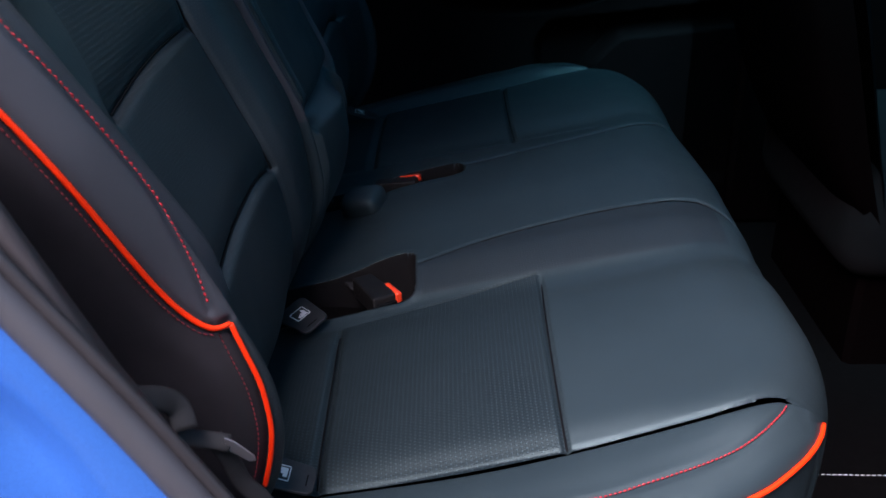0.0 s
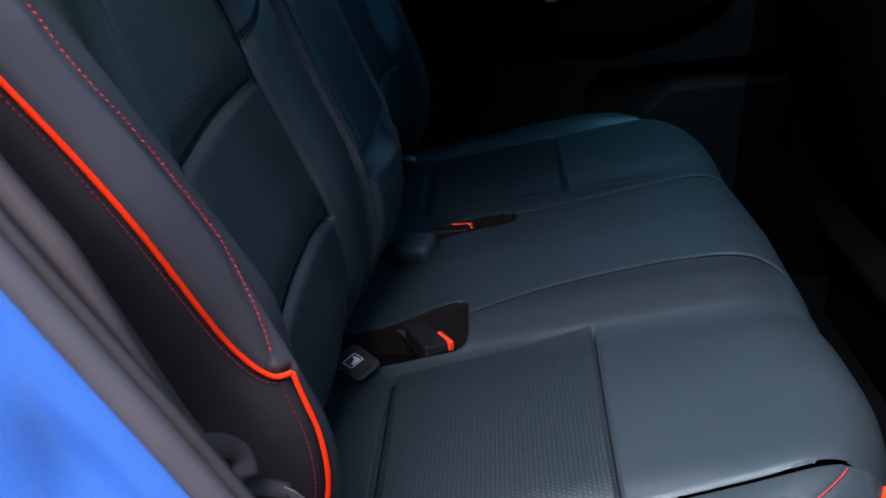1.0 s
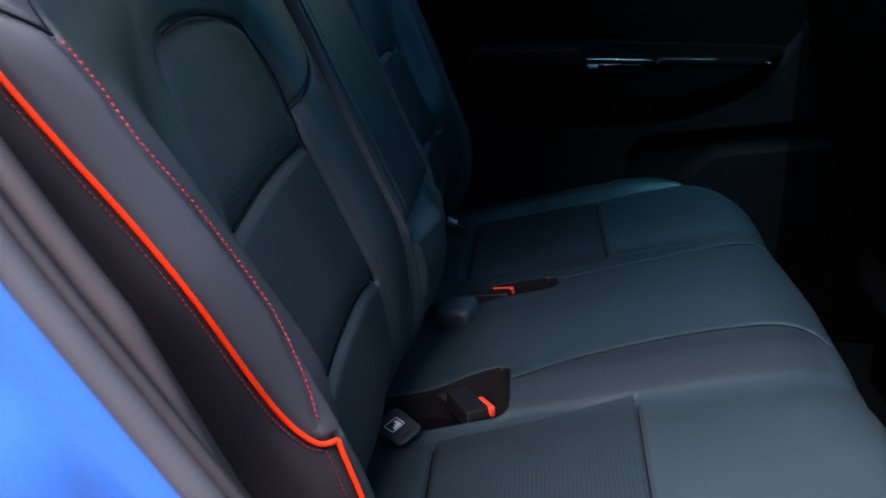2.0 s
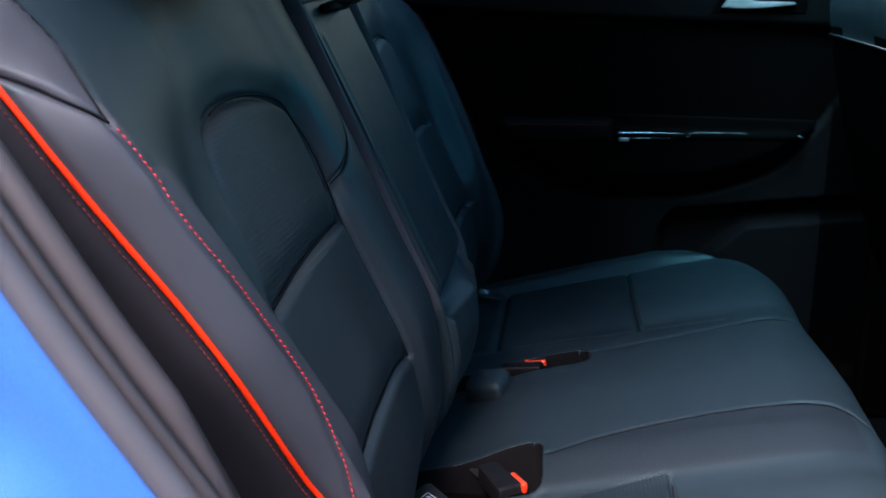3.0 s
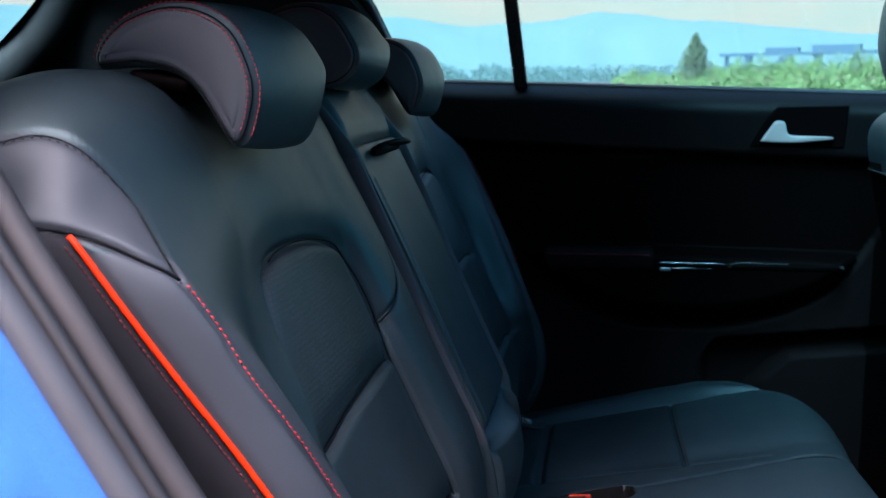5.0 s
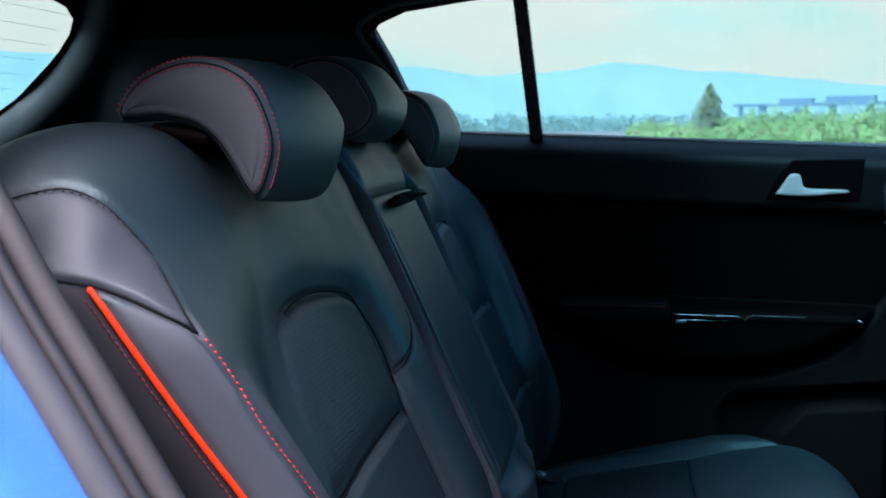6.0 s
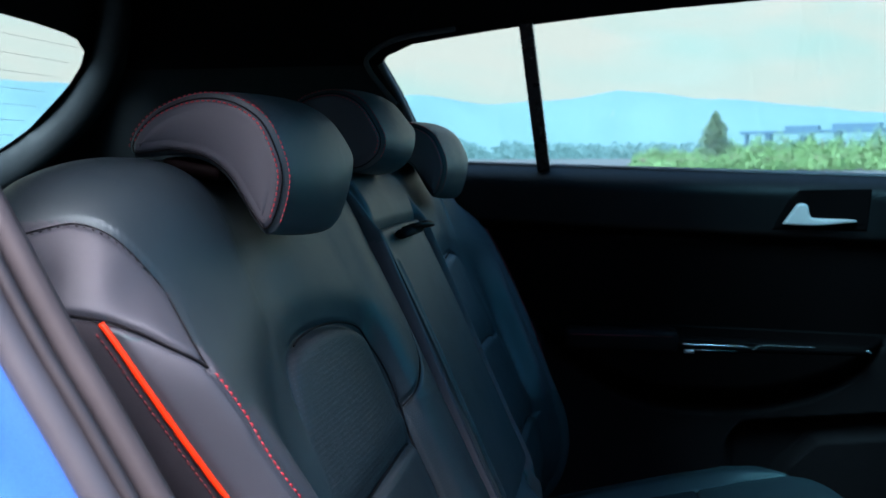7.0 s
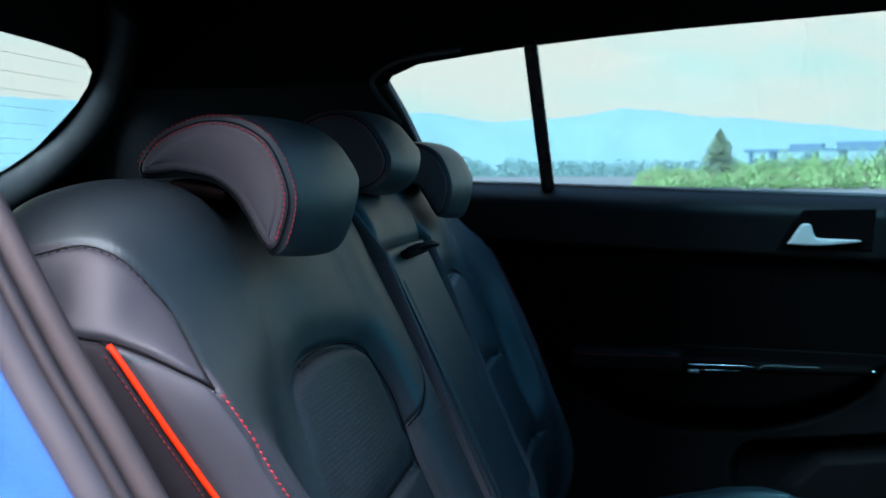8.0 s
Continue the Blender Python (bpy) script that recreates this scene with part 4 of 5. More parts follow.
        tube("post", [(x + 0.0, yy, P[:, 1].mean() - 0.005), (x + 0.004, yy, P[:, 1].mean() - 0.055), (x + 0.006, yy, P[:, 1].mean() - 0.10)], 0.0055, CHROME, ob, "steel headrest post", 10)
    lowest = P[(P[:, 0] < P[:, 0].mean())][:, 1].min()
    bm = rounded_box((0.052, width * 0.86, 0.012), (P[:, 0].min() * 0.62 + P[:, 0].max() * 0.38, y0 + width * 0.46, lowest + 0.003), 0.005, 3, (0, 10, 0))
    part("guide_cover", bm, PLASTIC, ob, "black guide cover under the headrest", True)
    return ob


HEAD = [(-0.216, 1.303), (-0.188, 1.296), (-0.171, 1.282), (-0.159, 1.262), (-0.149, 1.243), (-0.139, 1.231), (-0.128, 1.237), (-0.120, 1.261), (-0.118, 1.284), (-0.124, 1.309), (-0.135, 1.332), (-0.152, 1.346), (-0.174, 1.353), (-0.199, 1.352), (-0.226, 1.342), (-0.244, 1.327), (-0.252, 1.312), (-0.249, 1.302), (-0.238, 1.301)]
build_headrest(-0.470, 0.215, HEAD, "black leather headrest with red stitching on the seat back")
build_headrest(0.255, 0.215, HEAD, "black leather headrest above the far seat back")
MID_HEAD = [(-0.205, 1.282), (-0.165, 1.276), (-0.140, 1.290), (-0.132, 1.312), (-0.138, 1.335), (-0.158, 1.367), (-0.190, 1.381), (-0.230, 1.373), (-0.255, 1.347), (-0.258, 1.315), (-0.240, 1.290)]
build_headrest(-0.085, 0.185, MID_HEAD, "black leather middle headrest with red stitching")


# ---- buckles, tags and belt ----
def build_buckle(at, rz, tilt, label, wide=0.030):
    ob = thing("belt_buckle", label, "seat belt", group="belt buckles")
    bm = rounded_box((0.066, wide, 0.024), (0, 0, 0), 0.0)
    for v in bm.verts:
        if v.co.x < 0:
            v.co.y *= 0.75
        if v.co.x > 0 and v.co.z > 0:
            v.co.x -= 0.006
    bmesh.ops.bevel(bm, geom=bm.edges[:], offset=0.0028, segments=2, affect="EDGES", profile=0.5)
    housing = part("housing", bm, PLASTIC_SOFT, ob, "angular black plastic buckle housing")
    part("release_button", rounded_box((0.032, 0.0075, 0.013), (0.016, wide / 2 - 0.0015, 0.0062), 0.002, 2), RED_PLASTIC, housing, "bright red-orange release button", True)
    # the slot is a black bar, its inner shade given as colour
    part("slot", rounded_box((0.004, wide - 0.008, 0.003), (0.0315, -0.002, 0.0035), 0.0006, 1), SHADE_BLACK, housing)
    part("strap", rounded_box((0.05, 0.020, 0.004), (-0.050, 0, -0.008), 0.0015, 1), BELT_DARK, ob, "short black woven strap")
    ob.matrix_basis = pose(*at, 0, tilt, rz)
    return ob


BELT_DARK = plain("black_webbing", (0.012, 0.011, 0.012), 0.7, grain=0.8, grain_scale=1500)
build_buckle((0.096, -0.170, 0.669), -58, 0, "black belt buckle with a red button in its seat well", 0.034)
build_buckle((0.112, 0.130, 0.682), -8, -8, "black belt buckle with a red button in the far seat well", 0.026)
# padded stub at the back of the far well
stub = thing("buckle_sleeve", "black leather sleeve at the back of the far buckle well", "seat fitting")
part("sleeve", rounded_box((0.058, 0.050, 0.036), (0.066, 0.070, 0.684), 0.012, 4, (12, -10, -20)), LEATHER, stub, "", True)


def build_tag(at, rx, ry, rz, label):
    ob = thing("anchor_cover", label, "seat fitting", group="child seat anchor covers")
    ring = []
    for cx, cy, a0 in ((0.018, 0.013, 0), (-0.030, 0.017, 90), (-0.030, -0.017, 180), (0.018, -0.013, 270)):
        for k in range(6):
            a = radians(a0 + 18 * k)
            ring.append((cx + 0.009 * math.cos(a), cy + 0.009 * math.sin(a), 0.0))
    flap = plate("flap", ring, (0, 0, 1), 0.0034, FLAP, ob, "small black moulded flap", 0.0015, False)
    # black bar painted in for the shaded slot of the flap
    part("slot", rounded_box((0.0016, 0.017, 0.0010), (0.018, -0.002, 0.0034), 0), SHADE_BLACK, flap)
    for sz, x, y in (((0.0185, 0.0011), -0.011, 0.0110), ((0.0185, 0.0011), -0.011, -0.0110), ((0.0011, 0.0210), -0.0207, 0.0), ((0.0011, 0.0210), -0.0013, 0.0),
                     ((0.0100, 0.0042), -0.0085, 0.0058), ((0.0075, 0.0046), -0.0072, 0.0012), ((0.0045, 0.0046), -0.0060, -0.0035), ((0.0026, 0.0030), -0.0150, 0.0050)):
        part("mark", rounded_box((*sz, 0.0006), (x, y, 0.0037), 0), WHITE_PRINT, flap, "white printed symbol")
    ob.matrix_basis = pose(*at, rx, ry, rz) @ Matrix.Scale(0.80, 4)
    return ob


FLAP = plain("black_moulding", (0.011, 0.0125, 0.0145), 0.55, grain=0.5, grain_scale=1200)
for at, rx, ry, rz in (((0.047, -0.516, 0.683), 2, 18, -2), ((0.024, -0.236, 0.676), 18, 2, -44), ((0.034, 0.497, 0.672), 0, 15, 0)):
    build_tag(at, rx, ry, rz, "black child seat anchor cover with a white symbol")

belt = thing("seat_belt", "grey woven seat belt with its metal tongue beside the cushion", "seat belt")
for name, label, path, r, fl, mt in (("webbing", "grey woven webbing", [(-0.014, -0.674, 0.872), (-0.001, -0.658, 0.861), (0.007, -0.653, 0.850), (0.012, -0.660, 0.838)], 0.0085, 0.22, BELT),
                                     ("webbing", "folded grey webbing", [(-0.006, -0.668, 0.832), (0.008, -0.652, 0.825), (0.020, -0.644, 0.818), (0.034, -0.640, 0.812)], 0.0065, 0.35, BELT),
                                     ("webbing", "black webbing", [(0.024, -0.640, 0.816), (0.031, -0.636, 0.797), (0.038, -0.634, 0.774), (0.052, -0.632, 0.752), (0.06, -0.634, 0.72)], 0.0070, 0.35, BELT_DARK)):
    P = smooth_path(path, 0.003)
    tube(name, P, r, mt, belt, label, 14, np.tile([0.35, -0.6, 0.7], (len(P), 1)), fl)
plate("tongue", [(0.031, -0.641, 0.818), (0.038, -0.641, 0.8145), (0.0500, -0.641, 0.8030), (0.0505, -0.641, 0.7990), (0.046, -0.641, 0.7985), (0.030, -0.641, 0.8095)], (0.2, -1, 0.3), 0.0022, TONGUE, belt, "dull metal tongue", 0.0006)


# ---- the far door ----
def door_depth(x, z):
    sill = 1.281 - 0.034 * (x + 0.014)
    ridge = 1.150 - 0.046 * x
    y = np.full(x.shape, 0.722)
    # upper trim swells inwards, rolls over at the sill
    t = np.clip((z - ridge) / 0.02, 0, 1)
    y = y - 0.026 * t * t * (3 - 2 * t)
    roll = np.clip((z - (sill - 0.048)) / 0.048, 0, 1)
    y = y + 0.046 * roll ** 2.4
    # armrest pod
    topz = 0.966 - 0.010 * np.clip((x - 0.25) / 0.4, 0, 1)
    bot = 0.818 + 1.9 * np.clip(0.26 - x, 0, 1) ** 2 + 1.15 * np.clip(x - 0.34, 0, 1) ** 2 + 5 * np.clip(x - 0.55, 0, 1) ** 2
    a = np.clip((topz - z) / 0.012, 0, 1) * np.clip((z - bot) / 0.045, 0, 1) * np.clip((x + 0.16) / 0.25, 0, 1) * np.clip((0.655 - x) / 0.05, 0, 1)
    y = y - 0.055 * np.sqrt(np.clip(a, 0, 1))
    # lower panel proud, bottle pocket
    low = np.clip((bot - 0.006 - z) / 0.01, 0, 1)
    y = y - 0.012 * low
    edge = 0.352 + 0.45 * np.clip(0.765 - z, -0.03, 1) ** 2 + 4.0 * np.clip(z - 0.765, 0, 1) ** 1.5
    lid = 0.786 + 0.10 * (x - 0.38) - 6.0 * np.clip(0.385 - x, 0, 1) ** 1.5
    pock = np.clip((x - edge) / 0.010, 0, 1) * np.clip((lid - z) / 0.010, 0, 1) * np.clip((z - 0.45) / 0.02, 0, 1)
    # the pocket's outer wall stands forward again below its mouth
    wall = np.clip((lid - 0.030 - 0.9 * np.clip(0.52 - x, 0, 1) - z) / 0.02, 0, 1) * np.clip((x - 0.44) / 0.03, 0, 1)
    y = y + 0.042 * pock * (1 - 0.85 * wall)
    return y, sill, bot, ridge


far_door = thing("door_1", "black plastic car door panel with silver handle, closed", "car door", kind="structure")
xs = np.arange(-0.42, 0.761, 0.008)
ts = np.linspace(0, 1, 150)
Vd = np.empty((150, len(xs), 3))
for j, x in enumerate(xs):
    sill = 1.281 - 0.034 * (x + 0.014)
    zz = 0.36 + (sill - 0.36) * ts
    yy, _, _, _ = door_depth(np.full(150, x), zz)
    Vd[:, j] = np.stack([np.full(150, x), yy, zz], axis=1)
sh = Sheet(Vd)
c = sh.centres()
_, sl, bt, rg = door_depth(c[:, :, 0], c[:, :, 2])
which = np.where(c[:, :, 2] > rg, 1, np.where(c[:, :, 2] < bt, 2, 0))
which[(which == 2) & (c[:, :, 0] > 0.66)] = 0
which[(which == 0) & (c[:, :, 2] < 0.966) & (c[:, :, 1] < 0.705)] = 3
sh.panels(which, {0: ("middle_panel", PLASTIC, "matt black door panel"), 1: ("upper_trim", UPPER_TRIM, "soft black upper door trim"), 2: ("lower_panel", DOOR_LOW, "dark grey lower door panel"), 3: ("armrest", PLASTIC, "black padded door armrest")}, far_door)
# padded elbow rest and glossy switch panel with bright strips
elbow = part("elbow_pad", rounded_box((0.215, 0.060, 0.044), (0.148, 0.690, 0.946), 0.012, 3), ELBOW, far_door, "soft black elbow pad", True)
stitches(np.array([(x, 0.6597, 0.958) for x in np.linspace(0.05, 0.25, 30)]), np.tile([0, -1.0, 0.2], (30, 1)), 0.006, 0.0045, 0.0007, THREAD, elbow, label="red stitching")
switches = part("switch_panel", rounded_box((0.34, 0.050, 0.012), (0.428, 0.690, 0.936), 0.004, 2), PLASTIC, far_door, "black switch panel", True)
strip = smooth_path([(0.262, 0.660, 0.9445), (0.32, 0.660, 0.9440), (0.380, 0.660, 0.9430), (0.389, 0.660, 0.9370), (0.396, 0.660, 0.9395), (0.404, 0.660, 0.9455), (0.50, 0.660, 0.9450)], 0.006)
tube("bright_strip", strip[: int(len(strip) * 0.52)], 0.0008, CHROME, switches, "thin chrome strip", 6)
tube("bright_strip", strip[int(len(strip) * 0.52):], 0.0005, TONGUE, switches, "thin chrome strip", 6)
tube("bright_strip", np.array([(0.262, 0.6585, 0.9345), (0.30, 0.6585, 0.9345), (0.36, 0.6585, 0.9345)]), 0.0009, CHROME, switches, "thin chrome strip", 6)
part("window_switch", rounded_box((0.020, 0.012, 0.007), (0.275, 0.662, 0.931), 0.002, 2), TONGUE, switches, "small silver window switch", True)
tube("bright_stud", np.array([(0.589, 0.664, 0.9405), (0.595, 0.662, 0.9395), (0.599, 0.661, 0.9365)]), 0.0022, CHROME, switches, "small chrome end", 6)


# recessed inner handle
def handle_plate(name, pts, y, thick, mat, label, bevel):
    return plate(name, [(x, y, z) for x, z in pts], (0, -1, 0), thick, mat, far_door, label, bevel)


bezel = handle_plate("handle_bezel", [(0.424, 1.160), (0.592, 1.158), (0.598, 1.236), (0.472, 1.234), (0.452, 1.212)], 0.698, 0.006, PLASTIC, "black handle bezel", 0.003)
handle_plate("handle_recess", [(0.484, 1.172), (0.584, 1.170), (0.588, 1.226), (0.492, 1.226)], 0.6925, 0.002, PLASTIC, "dark handle recess", 0.0).parent = bezel
lever = smooth_path([(0.441, 1.171), (0.455, 1.192), (0.466, 1.207), (0.478, 1.2085), (0.484, 1.204), (0.488, 1.188), (0.497, 1.182), (0.53, 1.1805), (0.566, 1.1790), (0.568, 1.175), (0.54, 1.1715), (0.50, 1.1680), (0.46, 1.1685)], 0.006)
handle_plate("lever", lever, 0.688, 0.012, SILVER, "silver door lever", 0.004).parent = bezel

# ---- the car's shell ----
shell_f = thing("wall_far", "black trimmed far side of the car with windows", "car body", kind="structure")
SLOPE = 0.375


def side_y(z, s=1):
    return s * (0.721 - SLOPE * (z - 1.282))


WIN_TOP = [(-0.312, 1.475), (-0.300, 1.490), (-0.246, 1.511), (-0.15, 1.524), (-0.042, 1.537), (0.10, 1.550), (0.235, 1.560), (0.584, 1.580), (0.78, 1.584)]
WIN_REAR = [(-0.225, 1.288), (-0.250, 1.340), (-0.282, 1.417), (-0.312, 1.475)]
sill_z = lambda x: 1.281 - 0.034 * (x + 0.014)


def side_plate(name, pts, mat, parent, label="", thick=0.03, off=0.0, s=1):
    out = [(x, side_y(z, s) + s * off, z) for x, z in pts]
    return plate(name, out, (0, s * 1, s * 0 + SLOPE), thick, mat, parent, label)


def build_side(parent, s):
    # band over the windows, pillar behind them, pillar before them
    side_plate("roof_rail", WIN_TOP + [(0.78, 1.66), (-0.77, 1.66), (-0.93, 1.475)], CLOTH, parent, "dark cloth roof rail", s=s)
    side_plate("rear_pillar", [(-0.93, 1.475), (-0.312, 1.475), (-0.282, 1.417), (-0.250, 1.340), (-0.225, 1.286), (-0.225, 1.20), (-1.176, 1.20)], PILLAR, parent, "dark plastic rear pillar trim", s=s)
    side_plate("front_pillar", [(0.70, 1.20), (0.80, 1.20), (0.86, 1.66), (0.74, 1.66)], PLASTIC_SOFT, parent, "dark plastic middle pillar", off=-0.012, s=s)
    # along the front window
    side_plate("roof_rail", [(0.80, 1.585), (1.25, 1.54), (1.7, 1.36), (1.85, 1.25), (1.95, 1.25), (1.7, 1.5), (1.3, 1.66), (0.80, 1.66)], CLOTH, parent, s=s)


build_side(shell_f, 1)
part("divider_bar", rounded_box((0.026, 0.02, 0.295), (-0.018, 0.676, 1.410), 0.004, 2, (20.5, -5.6, 0)), GLOSS, shell_f, "upright black window divider")
seal = smooth_path([(x, side_y(z) - 0.006, z) for x, z in WIN_REAR[::-1]], 0.01)
tube("window_seal", seal, 0.006, RUBBER, shell_f, "grey rubber window seal", 8)
tube("window_seal", smooth_path([(x - 0.012, side_y(z) - 0.010, z) for x, z in [(-0.275, 1.40), (-0.322, 1.465), (-0.318, 1.492), (-0.26, 1.52), (-0.15, 1.535)]], 0.01), 0.005, RUBBER, shell_f, "grey rubber door seal", 8)
tube("window_seal", smooth_path([(x, 0.742, sill_z(x) - 0.002) for x in (-0.26, 0.0, 0.3, 0.78)], 0.02), 0.006, RUBBER, shell_f, "thin black sill seal", 8)
win = thing("window_1", "greenish tinted glass in the far door", "window", kind="structure")
pane = side_plate("pane", [(-0.27, 1.24)] + [(x - 0.012, z + 0.012) for x, z in WIN_TOP[:-1]] + [(0.80, 1.60), (0.80, 1.24)], GLASS, win, "tinted glass", thick=0.004, off=0.012)
front_f = thing("door_2", "plain black front door panel", "car door", kind="structure")
part("panel", rounded_box((1.15, 0.05, 0.90), (1.34, 0.745, 0.80), 0.01, 1), PLASTIC, front_f)
win3 = thing("window_2", "greenish tinted glass in the front door", "window", kind="structure")
pane = side_plate("pane", [(0.84, 1.24), (0.86, 1.60), (1.25, 1.56), (1.7, 1.38), (1.88, 1.24)], DARK_GLASS, win3, "tinted glass", thick=0.004, off=0.012)
win6 = thing("window_6", "greenish tinted glass in the near front door", "window", kind="structure")
pane = side_plate("pane", [(0.84, 1.24), (0.86, 1.60), (1.25, 1.56), (1.7, 1.38), (1.88, 1.24)], DARK_GLASS, win6, "tinted glass", thick=0.004, off=0.012, s=-1)
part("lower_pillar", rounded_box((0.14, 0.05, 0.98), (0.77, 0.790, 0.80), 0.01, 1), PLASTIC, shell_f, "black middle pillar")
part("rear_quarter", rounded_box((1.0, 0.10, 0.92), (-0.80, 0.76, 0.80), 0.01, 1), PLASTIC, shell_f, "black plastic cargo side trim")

# near side: the open doorway with its painted edge, seal and trim
shell_n = thing("wall_near", "blue painted door opening with a grey rubber seal", "car body", kind="structure")
frame_path = smooth_path([(-0.36, -0.76, 1.62), (-0.275, -0.76, 1.40), (-0.185, -0.76, 1.222), (-0.143, -0.76, 1.150), (-0.092, -0.76, 1.064), (-0.040, -0.76, 0.984), (0.006, -0.76, 0.914), (0.045, -0.76, 0.850), (0.11, -0.76, 0.74), (0.20, -0.76, 0.58), (0.26, -0.76, 0.42)], 0.01)
# across the path: a > 0 points into the doorway; b runs into the car
bulb = [(0.0085 + 0.0090 * math.cos(a), -0.002 + 0.0100 * math.sin(a)) for a in np.linspace(0, 2 * math.pi, 18, endpoint=False)]
sweep("door_seal", frame_path, bulb, RUBBER, shell_n, "grey rubber door seal")
lipb = [(0.0195 + 0.0042 * math.cos(a), 0.003 + 0.0042 * math.sin(a)) for a in np.linspace(0, 2 * math.pi, 10, endpoint=False)]
sweep("seal_lip", frame_path, lipb, RUBBER_DARK, shell_n, "thin rubber lip")
sweep("inner_trim", frame_path, [(0.010, 0.010), (0.027, 0.009), (0.033, 0.013), (0.032, 0.019), (0.018, 0.042), (0.000, 0.066), (-0.06, 0.066), (-0.06, 0.03)], TRIM, shell_n, "grey textured plastic trim", taper=np.interp(frame_path[:, 2], [0.88, 0.93, 1.02], [0.0, 0.2, 1.0]))
jamb = [tuple(p) for p in smooth_path([(0.001, -0.004), (-0.008, -0.0085), (-0.020, -0.0105), (-0.036, -0.0105), (-0.050, -0.0135), (-0.062, -0.0215), (-0.073, -0.034), (-0.081, -0.055), (-0.096, -0.070), (-0.14, -0.092), (-0.22, -0.120)], 0.003)]
stamped = np.array(jamb + [(-0.60, -0.165), (-0.60, 0.02), (0.001, 0.02)])
run = np.concatenate([[0], np.cumsum(np.linalg.norm(np.diff(frame_path, axis=0), axis=1))])
across = np.gradient(frame_path, axis=0)
across = np.cross(across / np.linalg.norm(across, axis=1, keepdims=True), (0, 1, 0))
# shallow stamped waves run slantwise over the painted metal
u, a = run[:, None], stamped[None, :, 0]
wave = (0.0048 * np.sin(2 * math.pi * (u / 0.31 + a / 0.115)) + 0.0022 * np.sin(2 * math.pi * (u / 0.13 - a / 0.19) + 1.0)) * np.clip((-0.012 - a) / 0.03, 0, 1) * (a > -0.5)
for c in (0.16, 0.30, 0.52, 0.66, 0.92):
    wave += 0.0030 * np.tanh((a + 0.55 * (u - c)) / 0.007) * np.exp(-((u - c - 0.08) / 0.10) ** 2) * np.clip((-0.020 - a) / 0.02, 0, 1) * (a > -0.5)
Vj = frame_path[:, None] + a[:, :, None] * across[:, None]
Vj[:, :, 1] += stamped[None, :, 1] + wave
k = len(stamped)
mesh_object("painted_jamb", Vj.reshape(-1, 3), [(r * k + c, r * k + (c + 1) % k, (r + 1) * k + (c + 1) % k, (r + 1) * k + c) for r in range(len(frame_path) - 1) for c in range(k)], BLUE, shell_n, "glossy blue painted door frame")
sweep("sheet_edge", frame_path, [(-0.085, -0.052), (-0.079, -0.056), (-0.083, -0.060), (-0.089, -0.056)], RUBBER, shell_n, "thin seam")
build_side(shell_n, -1)
part("rear_quarter", rounded_box((0.92, 0.08, 0.92), (-0.82, -0.70, 0.80), 0.01, 1), PLASTIC, shell_n, "black plastic cargo side trim")
part("lower_side", rounded_box((0.34, 0.06, 0.60), (-0.32, -0.70, 0.60), 0.01, 1, (0, 32, 0)), PLASTIC, shell_n, "black plastic wheel arch trim")
part("door_sill", rounded_box((1.0, 0.14, 0.08), (0.60, -0.74, 0.34), 0.01, 1), PLASTIC, shell_n, "black plastic door sill")
front_n = thing("door_3", "plain black front door panel", "car door", kind="structure")
part("panel", rounded_box((1.15, 0.05, 0.90), (1.36, -0.745, 0.80), 0.01, 1), PLASTIC, front_n)
part("pillar", rounded_box((0.12, 0.06, 0.95), (0.80, -0.735, 0.80), 0.01, 1), PLASTIC, front_n)

tagged(part("floor", rounded_box((3.3, 1.5, 0.04), (0.35, 0, 0.33), 0.005, 1), CARPET, None), "black carpeted car floor", "floor", kind="structure")
tagged(part("seat_base", rounded_box((0.52, 1.24, 0.30), (0.20, 0, 0.48), 0.02, 2), CARPET, None), "black carpet covered base under the rear seat", "seat base", kind="structure")

mat_rug = thing("floor_mat", "black carpet floor mat with pale edge stitching", "floor mat")
part("carpet", rounded_box((0.46, 0.56, 0.012), (0.80, -0.40, 0.358), 0.005, 2), CARPET, mat_rug)
rim = np.array([(x, -0.1272 - 0.03 * (x - 0.7), 0.3655) for x in np.linspace(0.60, 1.0, 60)])
stitches(rim, np.tile([0, 0, 1.0], (60, 1)), 0.0075, 0.005, 0.0009, WHITE_PRINT, mat_rug, label="pale edge stitching")

# headliner; an unseen glass roof forward of the rear seat is added for light
ceil = bmesh.new()
for a, b, w0, w1 in ((-0.80, 0.27, -0.60, 0.60), (1.20, 1.35, -0.60, 0.60), (0.27, 1.20, -0.60, -0.45), (0.27, 1.20, 0.45, 0.60)):
    piece = rounded_box((b - a, w1 - w0, 0.03), ((a + b) / 2, (w0 + w1) / 2, 1.655), 0.0)
    me = bpy.data.meshes.new("piece")
    piece.to_mesh(me)
    piece.free()
    ceil.from_mesh(me)
    bpy.data.meshes.remove(me)
tagged(part("ceiling", ceil, CLOTH, None), "black cloth headliner", "ceiling", kind="structure")
roof_glass = thing("window_3", "unseen tinted roof panel added to let light in", "window", kind="structure")
pane = part("pane", rounded_box((0.97, 0.94, 0.005), (0.735, 0, 1.673), 0.001, 1), ROOF_GLASS, roof_glass)

# tailgate with its window
tail = thing("wall_rear", "dark plastic tailgate trim round the rear window", "car body", kind="structure")
gate = lambda y, z: (-0.87 - 0.9 * (1.54 - z), y, z)
